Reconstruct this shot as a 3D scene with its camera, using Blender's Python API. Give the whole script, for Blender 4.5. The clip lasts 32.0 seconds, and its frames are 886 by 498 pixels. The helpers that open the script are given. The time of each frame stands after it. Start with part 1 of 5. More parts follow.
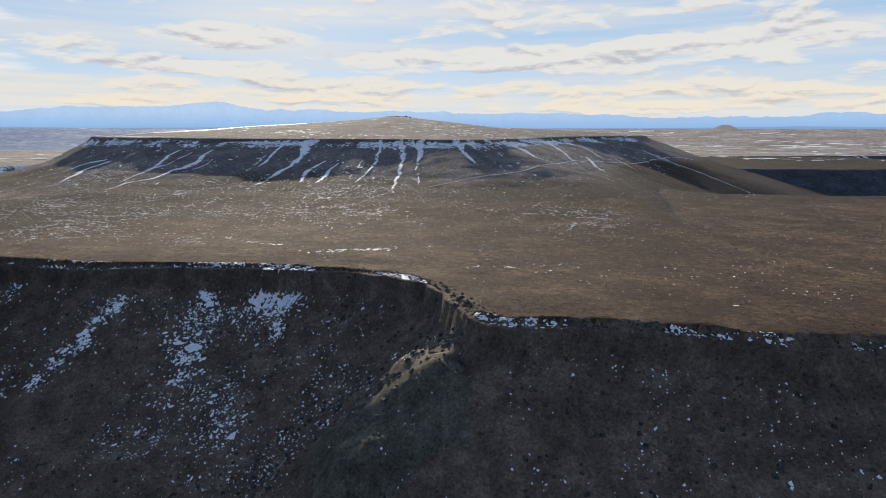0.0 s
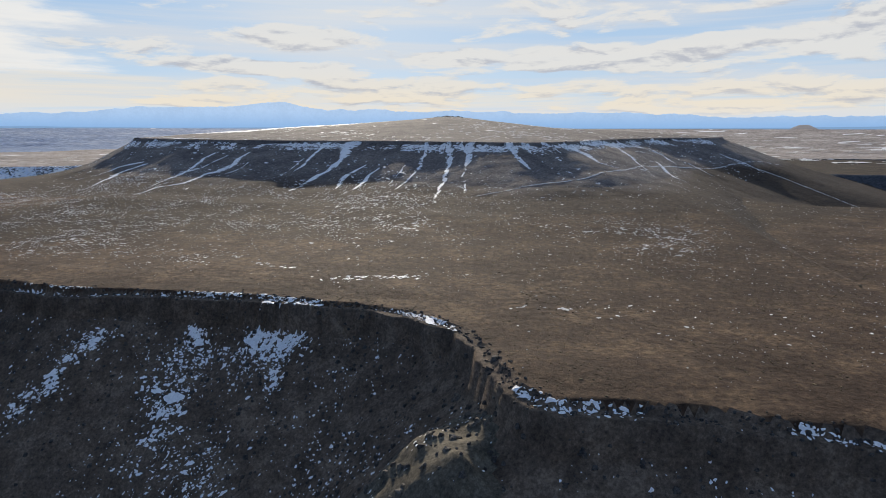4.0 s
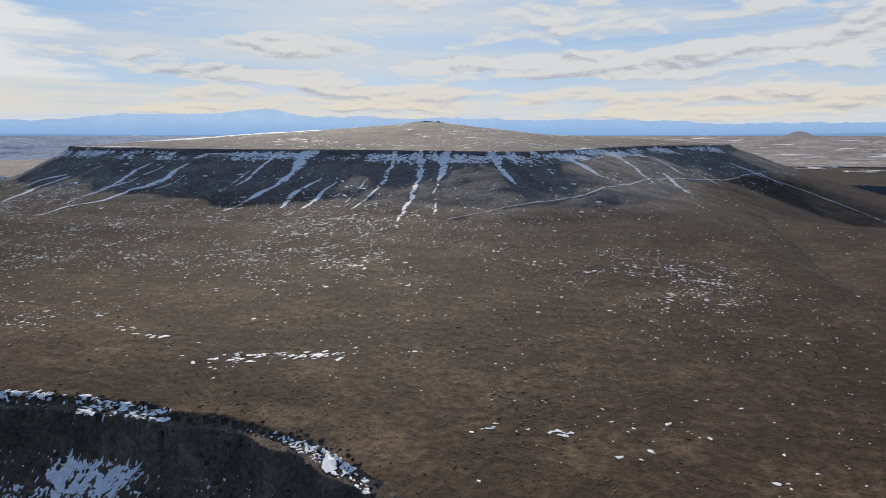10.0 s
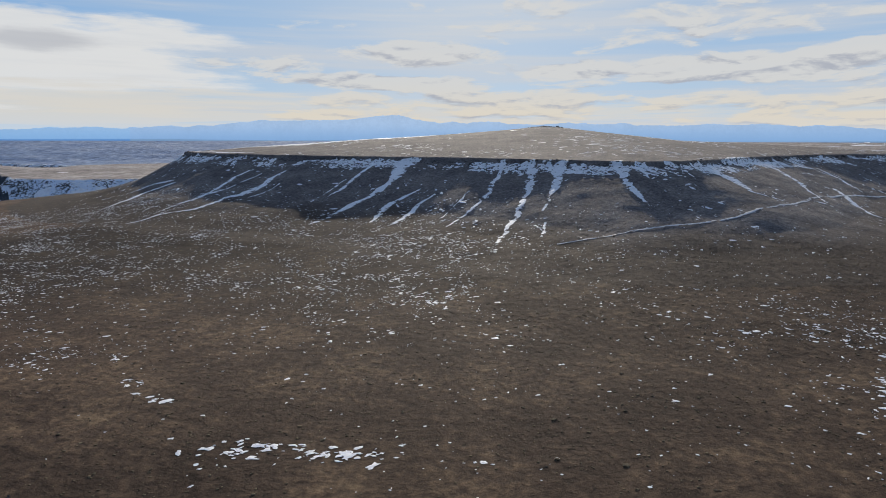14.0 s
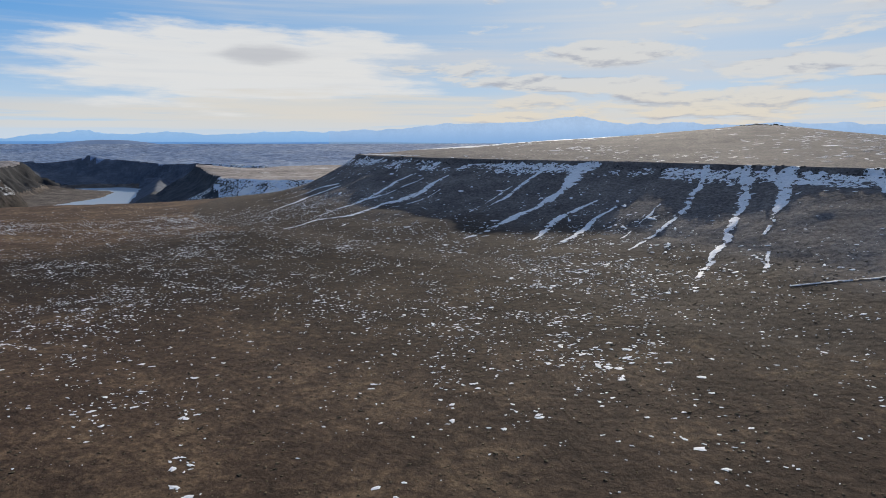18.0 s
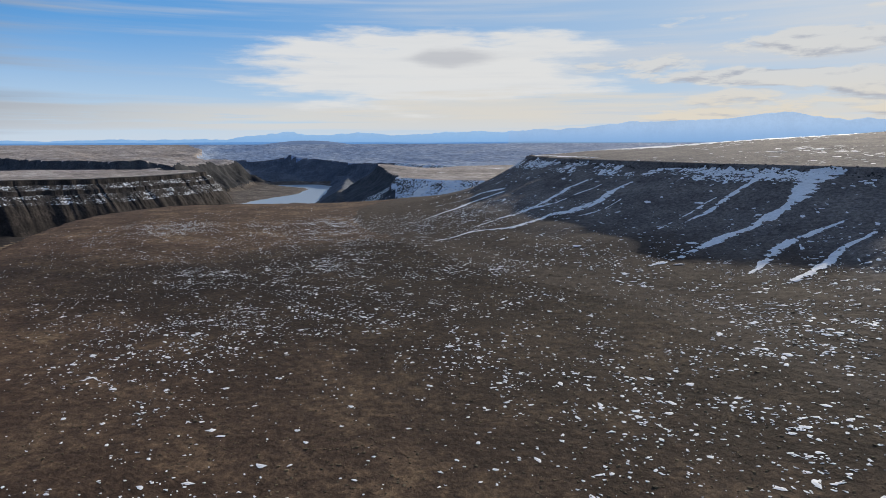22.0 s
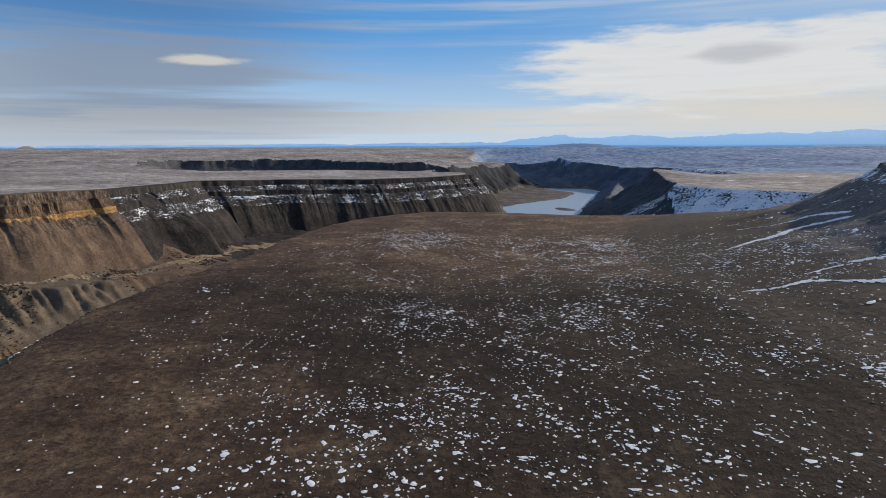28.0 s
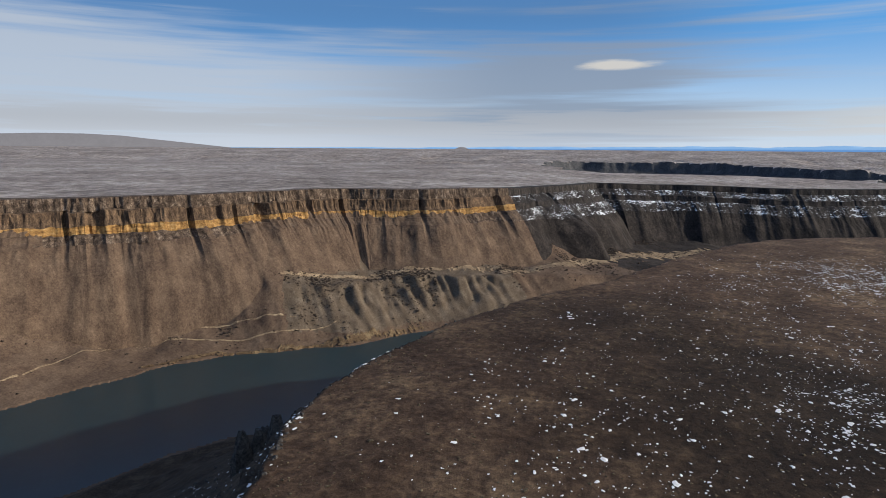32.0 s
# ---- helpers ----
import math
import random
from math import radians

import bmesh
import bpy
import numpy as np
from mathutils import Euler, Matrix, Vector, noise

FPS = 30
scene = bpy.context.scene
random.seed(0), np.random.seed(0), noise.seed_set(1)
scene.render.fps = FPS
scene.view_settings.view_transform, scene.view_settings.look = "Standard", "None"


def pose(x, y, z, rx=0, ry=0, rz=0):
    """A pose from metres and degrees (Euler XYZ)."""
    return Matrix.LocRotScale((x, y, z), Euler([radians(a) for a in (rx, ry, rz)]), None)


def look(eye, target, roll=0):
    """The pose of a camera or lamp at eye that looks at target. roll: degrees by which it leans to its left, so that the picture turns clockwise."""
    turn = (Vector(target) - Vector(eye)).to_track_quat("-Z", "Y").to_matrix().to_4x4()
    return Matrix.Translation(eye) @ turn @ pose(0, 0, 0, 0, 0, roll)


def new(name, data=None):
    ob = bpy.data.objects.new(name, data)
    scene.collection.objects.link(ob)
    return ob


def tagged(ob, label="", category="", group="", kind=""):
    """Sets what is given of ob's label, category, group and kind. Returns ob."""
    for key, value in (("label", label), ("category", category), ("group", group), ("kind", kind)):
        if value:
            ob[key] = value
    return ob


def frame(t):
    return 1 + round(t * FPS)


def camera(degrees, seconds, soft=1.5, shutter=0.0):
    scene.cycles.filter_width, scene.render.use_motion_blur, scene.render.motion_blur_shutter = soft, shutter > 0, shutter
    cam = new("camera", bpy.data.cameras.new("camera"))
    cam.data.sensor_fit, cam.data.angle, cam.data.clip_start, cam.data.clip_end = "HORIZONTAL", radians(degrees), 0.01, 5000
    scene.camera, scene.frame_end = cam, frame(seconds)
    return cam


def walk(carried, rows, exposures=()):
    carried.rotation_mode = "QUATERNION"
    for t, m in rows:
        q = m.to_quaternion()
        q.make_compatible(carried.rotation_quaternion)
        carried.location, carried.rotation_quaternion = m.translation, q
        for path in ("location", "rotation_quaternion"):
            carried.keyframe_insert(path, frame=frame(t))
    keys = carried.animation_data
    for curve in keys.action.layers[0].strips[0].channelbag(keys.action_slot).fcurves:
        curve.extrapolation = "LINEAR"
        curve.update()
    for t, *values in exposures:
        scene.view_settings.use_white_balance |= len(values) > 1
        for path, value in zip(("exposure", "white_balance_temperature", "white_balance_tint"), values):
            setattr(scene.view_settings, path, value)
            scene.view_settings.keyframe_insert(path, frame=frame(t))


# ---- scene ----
# ---- camera: level flight over the bench, then a turn to the left ----
cam = camera(70.43, 32.0, soft=0.85)
PATH = [
    (0, pose(-0.00, 0.00, -1.03, 79.164, 0, 0.000) @ pose(0, 0, 0, 0, 0, 0.05)),
    (0.5, pose(1.06, 7.41, -0.89, 79.133, 0, 1.514) @ pose(0, 0, 0, 0, 0, 0.08)),
    (1, pose(2.06, 14.77, -0.70, 79.094, 0, 5.719) @ pose(0, 0, 0, 0, 0, 0.04)),
    (1.5, pose(2.97, 22.01, -0.50, 79.084, 0, 5.724) @ pose(0, 0, 0, 0, 0, 0.05)),
    (2, pose(3.85, 29.12, -0.29, 79.079, 0, 5.689) @ pose(0, 0, 0, 0, 0, 0.05)),
    (3, pose(5.60, 43.22, 0.09, 79.108, 0, 5.549) @ pose(0, 0, 0, 0, 0, 0.09)),
    (3.5, pose(6.41, 50.33, 0.27, 79.121, 0, 5.470) @ pose(0, 0, 0, 0, 0, 0.09)),
    (5.5, pose(9.52, 79.87, 0.32, 79.254, 0, 5.223) @ pose(0, 0, 0, 0, 0, 0.07)),
    (6, pose(10.22, 87.20, 0.21, 79.286, 0, 5.151) @ pose(0, 0, 0, 0, 0, 0.08)),
    (7, pose(11.51, 101.84, -0.04, 79.375, 0, 5.000) @ pose(0, 0, 0, 0, 0, 0.07)),
    (8, pose(12.63, 116.66, -0.12, 79.521, 0, 4.855) @ pose(0, 0, 0, 0, 0, 0.06)),
    (9, pose(13.88, 131.57, -0.14, 79.647, 0, 4.798) @ pose(0, 0, 0, 0, 0, 0.08)),
    (10, pose(15.10, 146.43, -0.09, 79.767, 0, 4.764) @ pose(0, 0, 0, 0, 0, 0.01)),
    (11, pose(16.19, 161.27, -0.04, 79.920, 0, 4.757) @ pose(0, 0, 0, 0, 0, 0.03)),
    (12, pose(17.24, 176.02, 0.07, 80.093, 0, 4.757) @ pose(0, 0, 0, 0, 0, 0.06)),
    (12.5, pose(17.53, 183.38, 0.16, 80.158, 0, 5.534) @ pose(0, 0, 0, 0, 0, 0.10)),
    (13, pose(17.42, 190.83, 0.24, 80.209, 0, 9.523) @ pose(0, 0, 0, 0, 0, 0.13)),
    (13.5, pose(16.86, 198.28, 0.27, 80.257, 0, 13.506) @ pose(0, 0, 0, 0, 0, 0.16)),
    (14, pose(15.91, 205.68, 0.22, 80.271, 0, 15.875) @ pose(0, 0, 0, 0, 0, 0.14)),
    (14.5, pose(14.72, 212.93, 0.14, 80.306, 0, 18.041) @ pose(0, 0, 0, 0, 0, 0.11)),
    (16.5, pose(7.80, 241.77, 0.15, 80.402, 0, 26.228) @ pose(0, 0, 0, 0, 0, 0.02)),
    (17, pose(5.35, 248.72, -0.01, 80.410, 0, 28.226) @ pose(0, 0, 0, 0, 0, -0.06)),
    (18, pose(-0.16, 262.59, -0.31, 80.470, 0, 32.236) @ pose(0, 0, 0, 0, 0, -0.02)),
    (19, pose(-6.66, 275.81, -0.35, 80.474, 0, 36.078) @ pose(0, 0, 0, 0, 0, -0.08)),
    (20, pose(-14.00, 288.38, -0.27, 80.492, 0, 39.951) @ pose(0, 0, 0, 0, 0, -0.01)),
    (21, pose(-22.19, 300.49, -0.09, 80.478, 0, 43.850) @ pose(0, 0, 0, 0, 0, -0.07)),
    (21.5, pose(-26.67, 306.40, 0.06, 80.473, 0, 45.994) @ pose(0, 0, 0, 0, 0, -0.14)),
    (22, pose(-31.43, 312.09, 0.18, 80.463, 0, 48.399) @ pose(0, 0, 0, 0, 0, -0.23)),
    (23, pose(-41.89, 322.74, 0.35, 80.477, 0, 53.460) @ pose(0, 0, 0, 0, 0, -0.20)),
    (24, pose(-53.61, 332.30, 0.38, 80.482, 0, 58.693) @ pose(0, 0, 0, 0, 0, -0.21)),
    (25, pose(-66.14, 340.56, 0.37, 80.513, 0, 64.585) @ pose(0, 0, 0, 0, 0, -0.16)),
    (25.5, pose(-72.71, 344.00, 0.44, 80.563, 0, 67.530) @ pose(0, 0, 0, 0, 0, -0.21)),
    (26, pose(-79.35, 347.10, 0.54, 80.587, 0, 70.488) @ pose(0, 0, 0, 0, 0, -0.22)),
    (26.5, pose(-86.03, 350.05, 0.57, 80.675, 0, 72.269) @ pose(0, 0, 0, 0, 0, -0.19)),
    (28.5, pose(-112.69, 362.05, 0.17, 80.907, 0, 72.657) @ pose(0, 0, 0, 0, 0, -0.15)),
    (29, pose(-119.89, 364.20, 0.10, 80.935, 0, 76.032) @ pose(0, 0, 0, 0, 0, -0.06)),
    (29.5, pose(-127.18, 365.92, 0.07, 80.974, 0, 80.032) @ pose(0, 0, 0, 0, 0, -0.01)),
    (30, pose(-134.50, 366.95, 0.07, 80.982, 0, 85.700) @ pose(0, 0, 0, 0, 0, 0.08)),
    (30.5, pose(-141.79, 367.21, 0.05, 80.973, 0, 91.565) @ pose(0, 0, 0, 0, 0, 0.19)),
    (31, pose(-149.00, 366.73, 0.00, 80.980, 0, 97.433) @ pose(0, 0, 0, 0, 0, 0.27)),
    (31.5, pose(-156.10, 365.64, -0.09, 80.913, 0, 102.970) @ pose(0, 0, 0, 0, 0, 0.45)),
    (32, pose(-163.11, 364.30, -0.17, 80.947, 0, 107.584) @ pose(0, 0, 0, 0, 0, 0.41)),
]
EXPOSURES = [(0.0, 0.25, 6600, 10), (4.0, 0.2, 6520, 10), (10.0, 0.06, 6360, 10), (13.0, -0.02, 6340, 10), (19.0, 0.03, 6380, 10), (28.0, 0.0, 6350, 10), (32.0, 0.08, 6350, 10)]
walk(cam, PATH, EXPOSURES)

# ---- daylight ----
SUN_YAW, SUN_UP = 12.6, 18.3
world = bpy.data.worlds.new("sky")
scene.world = world
world.use_nodes = True


def node(tree, kind, **values):
    """Add a node and set its plain sockets by name."""
    n = tree.nodes.new(kind)
    for key, value in values.items():
        n.inputs[key.replace("_", " ")].default_value = value
    return n


def calc(tree, op, a, b=None, c=None):
    """One arithmetic node; arguments are sockets or numbers."""
    n = tree.nodes.new("ShaderNodeMath")
    n.operation = op
    for k, v in enumerate((a, b, c)):
        if v is None:
            continue
        if isinstance(v, (int, float)):
            n.inputs[k].default_value = v
        else:
            tree.links.new(v, n.inputs[k])
    return n.outputs[0]


def smooth(tree, value, low, high, top=1.0):
    """From 0 at low to top at high."""
    n = tree.nodes.new("ShaderNodeMapRange")
    n.interpolation_type = "SMOOTHSTEP"
    tree.links.new(value, n.inputs["Value"])
    n.inputs["From Min"].default_value, n.inputs["From Max"].default_value, n.inputs["To Max"].default_value = low, high, top
    return n.outputs["Result"]


def blend(tree, amount, a, b):
    """Mix two colours, each a socket or a tuple."""
    n = tree.nodes.new("ShaderNodeMix")
    n.data_type = "RGBA"
    for k, v in ((0, amount), (6, a), (7, b)):
        if isinstance(v, (int, float)):
            n.inputs[k].default_value = v
        elif isinstance(v, tuple):
            n.inputs[k].default_value = (*v, 1)
        else:
            tree.links.new(v, n.inputs[k])
    return n.outputs[2]


def build_sky():
    tree = world.node_tree
    tree.nodes.clear()
    link = tree.links.new
    sky = tree.nodes.new("ShaderNodeTexSky")
    sky.sky_type, sky.sun_disc = "NISHITA", False
    sky.sun_elevation, sky.sun_rotation = radians(SUN_UP), radians(-SUN_YAW)
    sky.altitude, sky.air_density, sky.dust_density = 900, 1.0, 0.6
    dim = blend(tree, 1.0, (0, 0, 0), sky.outputs[0])
    dimmed = tree.nodes.new("ShaderNodeVectorMath")
    dimmed.operation = "SCALE"
    dimmed.inputs["Scale"].default_value = 0.06
    link(dim, dimmed.inputs[0])
    way = tree.nodes.new("ShaderNodeSeparateXYZ")
    link(tree.nodes.new("ShaderNodeTexCoord").outputs["Generated"], way.inputs[0])
    yaw = calc(tree, "MULTIPLY", calc(tree, "ARCTAN2", calc(tree, "MULTIPLY", way.outputs[0], -1.0), way.outputs[1]), 57.2958)
    up = calc(tree, "MULTIPLY", calc(tree, "ARCSINE", way.outputs[2]), 57.2958)
    lift = calc(tree, "POWER", calc(tree, "MAXIMUM", up, 0.0), 0.75)

    def field(sx, sy, shift, detail, roughness, warp=0.0, raised=0.0):
        at = tree.nodes.new("ShaderNodeCombineXYZ")
        link(calc(tree, "MULTIPLY", yaw, sx), at.inputs[0])
        link(calc(tree, "MULTIPLY", calc(tree, "ADD", lift, raised), sy), at.inputs[1])
        at.inputs[2].default_value = shift
        n = node(tree, "ShaderNodeTexNoise", Scale=1.0, Detail=detail, Roughness=roughness, Distortion=warp)
        link(at.outputs[0], n.inputs["Vector"])
        return n.outputs["Fac"]

    def spot(cy, cu, wy, wu):
        a = calc(tree, "POWER", calc(tree, "ABSOLUTE", calc(tree, "DIVIDE", calc(tree, "SUBTRACT", yaw, cy), wy)), 2.0)
        b = calc(tree, "POWER", calc(tree, "ABSOLUTE", calc(tree, "DIVIDE", calc(tree, "SUBTRACT", up, cu), wu)), 2.0)
        return calc(tree, "SUBTRACT", 1.0, calc(tree, "SQRT", calc(tree, "ADD", a, b)))

    # clear air: pale at the horizon, blue above, whiter towards the sun
    blue = blend(tree, smooth(tree, up, 0.5, 11.0), (0.52, 0.67, 0.82), (0.10, 0.34, 0.72))
    blue = blend(tree, smooth(tree, up, 8.0, 40.0), blue, (0.035, 0.12, 0.34))
    blue = blend(tree, calc(tree, "MULTIPLY", smooth(tree, yaw, 76.0, 96.0), smooth(tree, up, 5.0, 12.0, 0.55)), blue, (0.075, 0.13, 0.27))
    toward = smooth(tree, calc(tree, "ABSOLUTE", calc(tree, "SUBTRACT", yaw, 4.0)), 72.0, 26.0, 0.72)
    air = blend(tree, 0.1, blend(tree, toward, blue, (0.44, 0.57, 0.72)), dimmed.outputs[0])
    # thin high sheets, drawn out along the wind
    sheet = calc(tree, "ADD", calc(tree, "MULTIPLY", field(0.022, 1.15, 3.1, 5.0, 0.5, 0.25), 0.65), calc(tree, "MULTIPLY", field(0.05, 2.6, 5.4, 5.0, 0.55, 0.15), 0.35))
    sunside = smooth(tree, calc(tree, "ABSOLUTE", calc(tree, "SUBTRACT", yaw, 4.0)), 64.0, 24.0, 0.09)
    lee = calc(tree, "MULTIPLY", smooth(tree, yaw, 74.0, 100.0, 0.24), smooth(tree, up, 11.5, 6.5))
    reach = calc(tree, "ADD", sunside, lee)
    veil = smooth(tree, calc(tree, "ADD", sheet, reach), 0.49, 0.74, 0.85)
    colour = blend(tree, veil, air, blend(tree, smooth(tree, yaw, 62.0, 92.0), (0.58, 0.61, 0.65), blend(tree, smooth(tree, yaw, 100.0, 126.0), (0.25, 0.30, 0.38), (0.47, 0.52, 0.59))))
    # a pale band of far cloud low over the plain
    low = calc(tree, "MULTIPLY", smooth(tree, up, 0.4, 1.6), smooth(tree, up, 4.8, 2.2))
    far = smooth(tree, calc(tree, "ADD", field(0.07, 2.4, 15.3, 6.0, 0.55, 0.1), calc(tree, "MULTIPLY", low, 0.2)), 0.5, 0.68, 0.75)
    colour = blend(tree, calc(tree, "MULTIPLY", far, low), colour, blend(tree, smooth(tree, yaw, 60.0, 90.0), (0.70, 0.66, 0.59), (0.43, 0.45, 0.48)))
    # glow of the veiled sun
    glow = smooth(tree, spot(SUN_YAW, 15.0, 26.0, 13.0), 0.0, 0.9, 0.34)
    colour = blend(tree, glow, colour, (0.80, 0.77, 0.70))
    # broken layers towards the sun
    lumps = field(0.16, 1.4, 7.7, 8.0, 0.57, 0.25)
    above = field(0.16, 1.4, 7.7, 8.0, 0.57, 0.25, 0.2)
    shade = smooth(tree, calc(tree, "SUBTRACT", above, lumps), -0.02, 0.14)
    bank = None
    for cy, cu, wy, wu in ((18.6, 7.5, 9.0, 1.5), (35.0, 6.4, 10.0, 1.7), (5.5, 6.1, 7.5, 1.0), (-9.0, 6.0, 11.0, 1.5), (-25.0, 7.2, 10.0, 2.0), (22.0, 5.2, 12.0, 0.9)):
        one = spot(cy, cu, wy, wu)
        bank = one if bank is None else calc(tree, "MAXIMUM", bank, one)
    band = calc(tree, "MULTIPLY", smooth(tree, up, 0.3, 1.6), smooth(tree, up, 6.5, 3.2))
    east = smooth(tree, yaw, 44.0, 24.0)
    cover = calc(tree, "ADD", lumps, calc(tree, "MULTIPLY", calc(tree, "MULTIPLY", band, east), 0.12))
    cover = calc(tree, "ADD", cover, calc(tree, "MULTIPLY", calc(tree, "MAXIMUM", bank, 0.0), 0.42))
    cover = calc(tree, "SUBTRACT", cover, calc(tree, "SUBTRACT", 0.4, calc(tree, "MULTIPLY", east, 0.41)))
    warm = smooth(tree, up, 6.0, 1.2)
    lit = blend(tree, warm, (0.67, 0.665, 0.645), (0.75, 0.67, 0.54))
    puff = blend(tree, calc(tree, "MULTIPLY", shade, 0.85), lit, (0.38, 0.40, 0.46))
    colour = blend(tree, smooth(tree, cover, 0.54, 0.66, 0.9), colour, puff)
    # one long smooth cloud with a grey crown, its ragged foot, and a small one
    edge = calc(tree, "MULTIPLY", calc(tree, "SUBTRACT", field(0.085, 1.1, 11.0, 7.0, 0.58), 0.5), 1.9)
    fleece = calc(tree, "MULTIPLY", calc(tree, "SUBTRACT", field(0.09, 3.0, 13.0, 6.0, 0.55), 0.5), 1.6)
    lens = smooth(tree, calc(tree, "ADD", spot(50.0, 6.5, 19.0, 3.9), edge), 0.02, 0.42, 0.92)
    smoothed = blend(tree, smooth(tree, fleece, -0.1, 0.4, 0.4), (0.75, 0.74, 0.715), (0.60, 0.615, 0.635))
    colour = blend(tree, lens, colour, smoothed)
    foot = smooth(tree, calc(tree, "ADD", spot(43.0, 3.3, 22.0, 2.2), fleece), 0.3, 0.75, 0.75)
    colour = blend(tree, foot, colour, (0.70, 0.66, 0.59))
    crown = smooth(tree, calc(tree, "ADD", spot(47.5, 7.5, 5.5, 1.1), edge), 0.1, 0.7, 0.7)
    colour = blend(tree, crown, colour, (0.47, 0.48, 0.51))
    dot = smooth(tree, calc(tree, "ADD", spot(92.6, 7.2, 4.2, 0.55), edge), 0.1, 0.6, 0.8)
    colour = blend(tree, dot, colour, (0.68, 0.64, 0.57))
    # haze along the horizon
    colour = blend(tree, calc(tree, "MULTIPLY", smooth(tree, up, 2.6, 0.0), 0.6), colour, (0.62, 0.66, 0.72))
    back = node(tree, "ShaderNodeBackground", Strength=1.0)
    link(colour, back.inputs["Color"])
    link(back.outputs[0], tree.nodes.new("ShaderNodeOutputWorld").inputs["Surface"])


build_sky()
sun = new("sun", bpy.data.lights.new("sun", "SUN"))
sun.data.energy, sun.data.angle, sun.data.color = 4.8, radians(0.6), (1.0, 0.89, 0.73)
sun.matrix_world = look((-math.sin(radians(SUN_YAW)), math.cos(radians(SUN_YAW)), math.tan(radians(SUN_UP))), (0, 0, 0))


# ---- materials ----
def earth(name, stops, size, rough=0.95, bump=0.6, speckle=0.5, tall=1.0):
    """A dry soil or rock: colours by noise at two scales, with relief."""
    m = bpy.data.materials.new(name)
    m.use_nodes = True
    tree, link = m.node_tree, m.node_tree.links.new
    shader = tree.nodes["Principled BSDF"]
    shader.inputs["Roughness"].default_value = rough
    shader.inputs["Specular IOR Level"].default_value = 0.15
    place = tree.nodes.new("ShaderNodeMapping")
    place.inputs["Scale"].default_value = (1, 1, 1 / tall)
    link(tree.nodes.new("ShaderNodeNewGeometry").outputs["Position"], place.inputs["Vector"])
    big = node(tree, "ShaderNodeTexNoise", Scale=1 / size, Detail=6.0, Roughness=0.62)
    fine = node(tree, "ShaderNodeTexNoise", Scale=6 / size, Detail=8.0, Roughness=0.7)
    for n in (big, fine):
        link(place.outputs["Vector"], n.inputs["Vector"])
    mix = tree.nodes.new("ShaderNodeMath")
    mix.operation = "MULTIPLY_ADD"
    mix.inputs[1].default_value = 0.45
    link(fine.outputs["Fac"], mix.inputs[0])
    half = tree.nodes.new("ShaderNodeMath")
    half.operation, half.inputs[1].default_value = "MULTIPLY", 0.55
    link(big.outputs["Fac"], half.inputs[0])
    link(half.outputs[0], mix.inputs[2])
    ramp = tree.nodes.new("ShaderNodeValToRGB")
    while len(ramp.color_ramp.elements) < len(stops):
        ramp.color_ramp.elements.new(0.5)
    for e, (at, colour) in zip(ramp.color_ramp.elements, stops):
        e.position, e.color = 0.5 + (at - 0.5) * 0.6, (*colour, 1)
    link(mix.outputs[0], ramp.inputs["Fac"])
    grain = node(tree, "ShaderNodeTexNoise", Scale=min(1.1, 12 / size), Detail=5.0, Roughness=0.8)
    link(place.outputs["Vector"], grain.inputs["Vector"])
    speck = tree.nodes.new("ShaderNodeMapRange")
    link(grain.outputs["Fac"], speck.inputs["Value"])
    for key, value in (("From Min", 0.32), ("From Max", 0.68), ("To Min", 1 - speckle), ("To Max", 1 + speckle)):
        speck.inputs[key].default_value = value
    tint = tree.nodes.new("ShaderNodeVectorMath")
    tint.operation = "SCALE"
    link(ramp.outputs["Color"], tint.inputs[0])
    link(speck.outputs["Result"], tint.inputs["Scale"])
    link(tint.outputs[0], shader.inputs["Base Color"])
    relief = node(tree, "ShaderNodeBump", Strength=bump, Distance=size * 0.05)
    link(fine.outputs["Fac"], relief.inputs["Height"])
    link(relief.outputs[0], shader.inputs["Normal"])
    return m


SOIL = earth("sagebrush_soil", [(0.3, (0.046, 0.0265, 0.0157)), (0.46, (0.069, 0.0415, 0.0255)), (0.55, (0.091, 0.0565, 0.034)), (0.63, (0.128, 0.081, 0.047)), (0.74, (0.178, 0.118, 0.066))], 26, 0.95, 0.6, 0.42)


def tone_change(material, corner, way, width, amount):
    """Base colour made darker or paler by amount beyond a wandering line on the plan."""
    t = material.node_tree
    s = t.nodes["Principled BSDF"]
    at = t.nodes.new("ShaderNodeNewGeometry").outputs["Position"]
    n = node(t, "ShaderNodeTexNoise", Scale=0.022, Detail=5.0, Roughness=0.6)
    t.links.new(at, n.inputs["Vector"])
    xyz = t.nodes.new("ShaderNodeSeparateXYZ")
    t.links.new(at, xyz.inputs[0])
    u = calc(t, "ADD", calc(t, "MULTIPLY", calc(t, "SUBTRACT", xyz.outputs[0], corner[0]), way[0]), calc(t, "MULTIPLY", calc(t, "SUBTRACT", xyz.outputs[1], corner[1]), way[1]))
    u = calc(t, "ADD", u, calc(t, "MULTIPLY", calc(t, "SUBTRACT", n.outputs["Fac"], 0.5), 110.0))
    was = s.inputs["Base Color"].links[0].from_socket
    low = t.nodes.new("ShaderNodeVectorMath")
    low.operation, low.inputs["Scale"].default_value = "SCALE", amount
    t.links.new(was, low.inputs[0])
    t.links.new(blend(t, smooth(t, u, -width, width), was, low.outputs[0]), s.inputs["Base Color"])


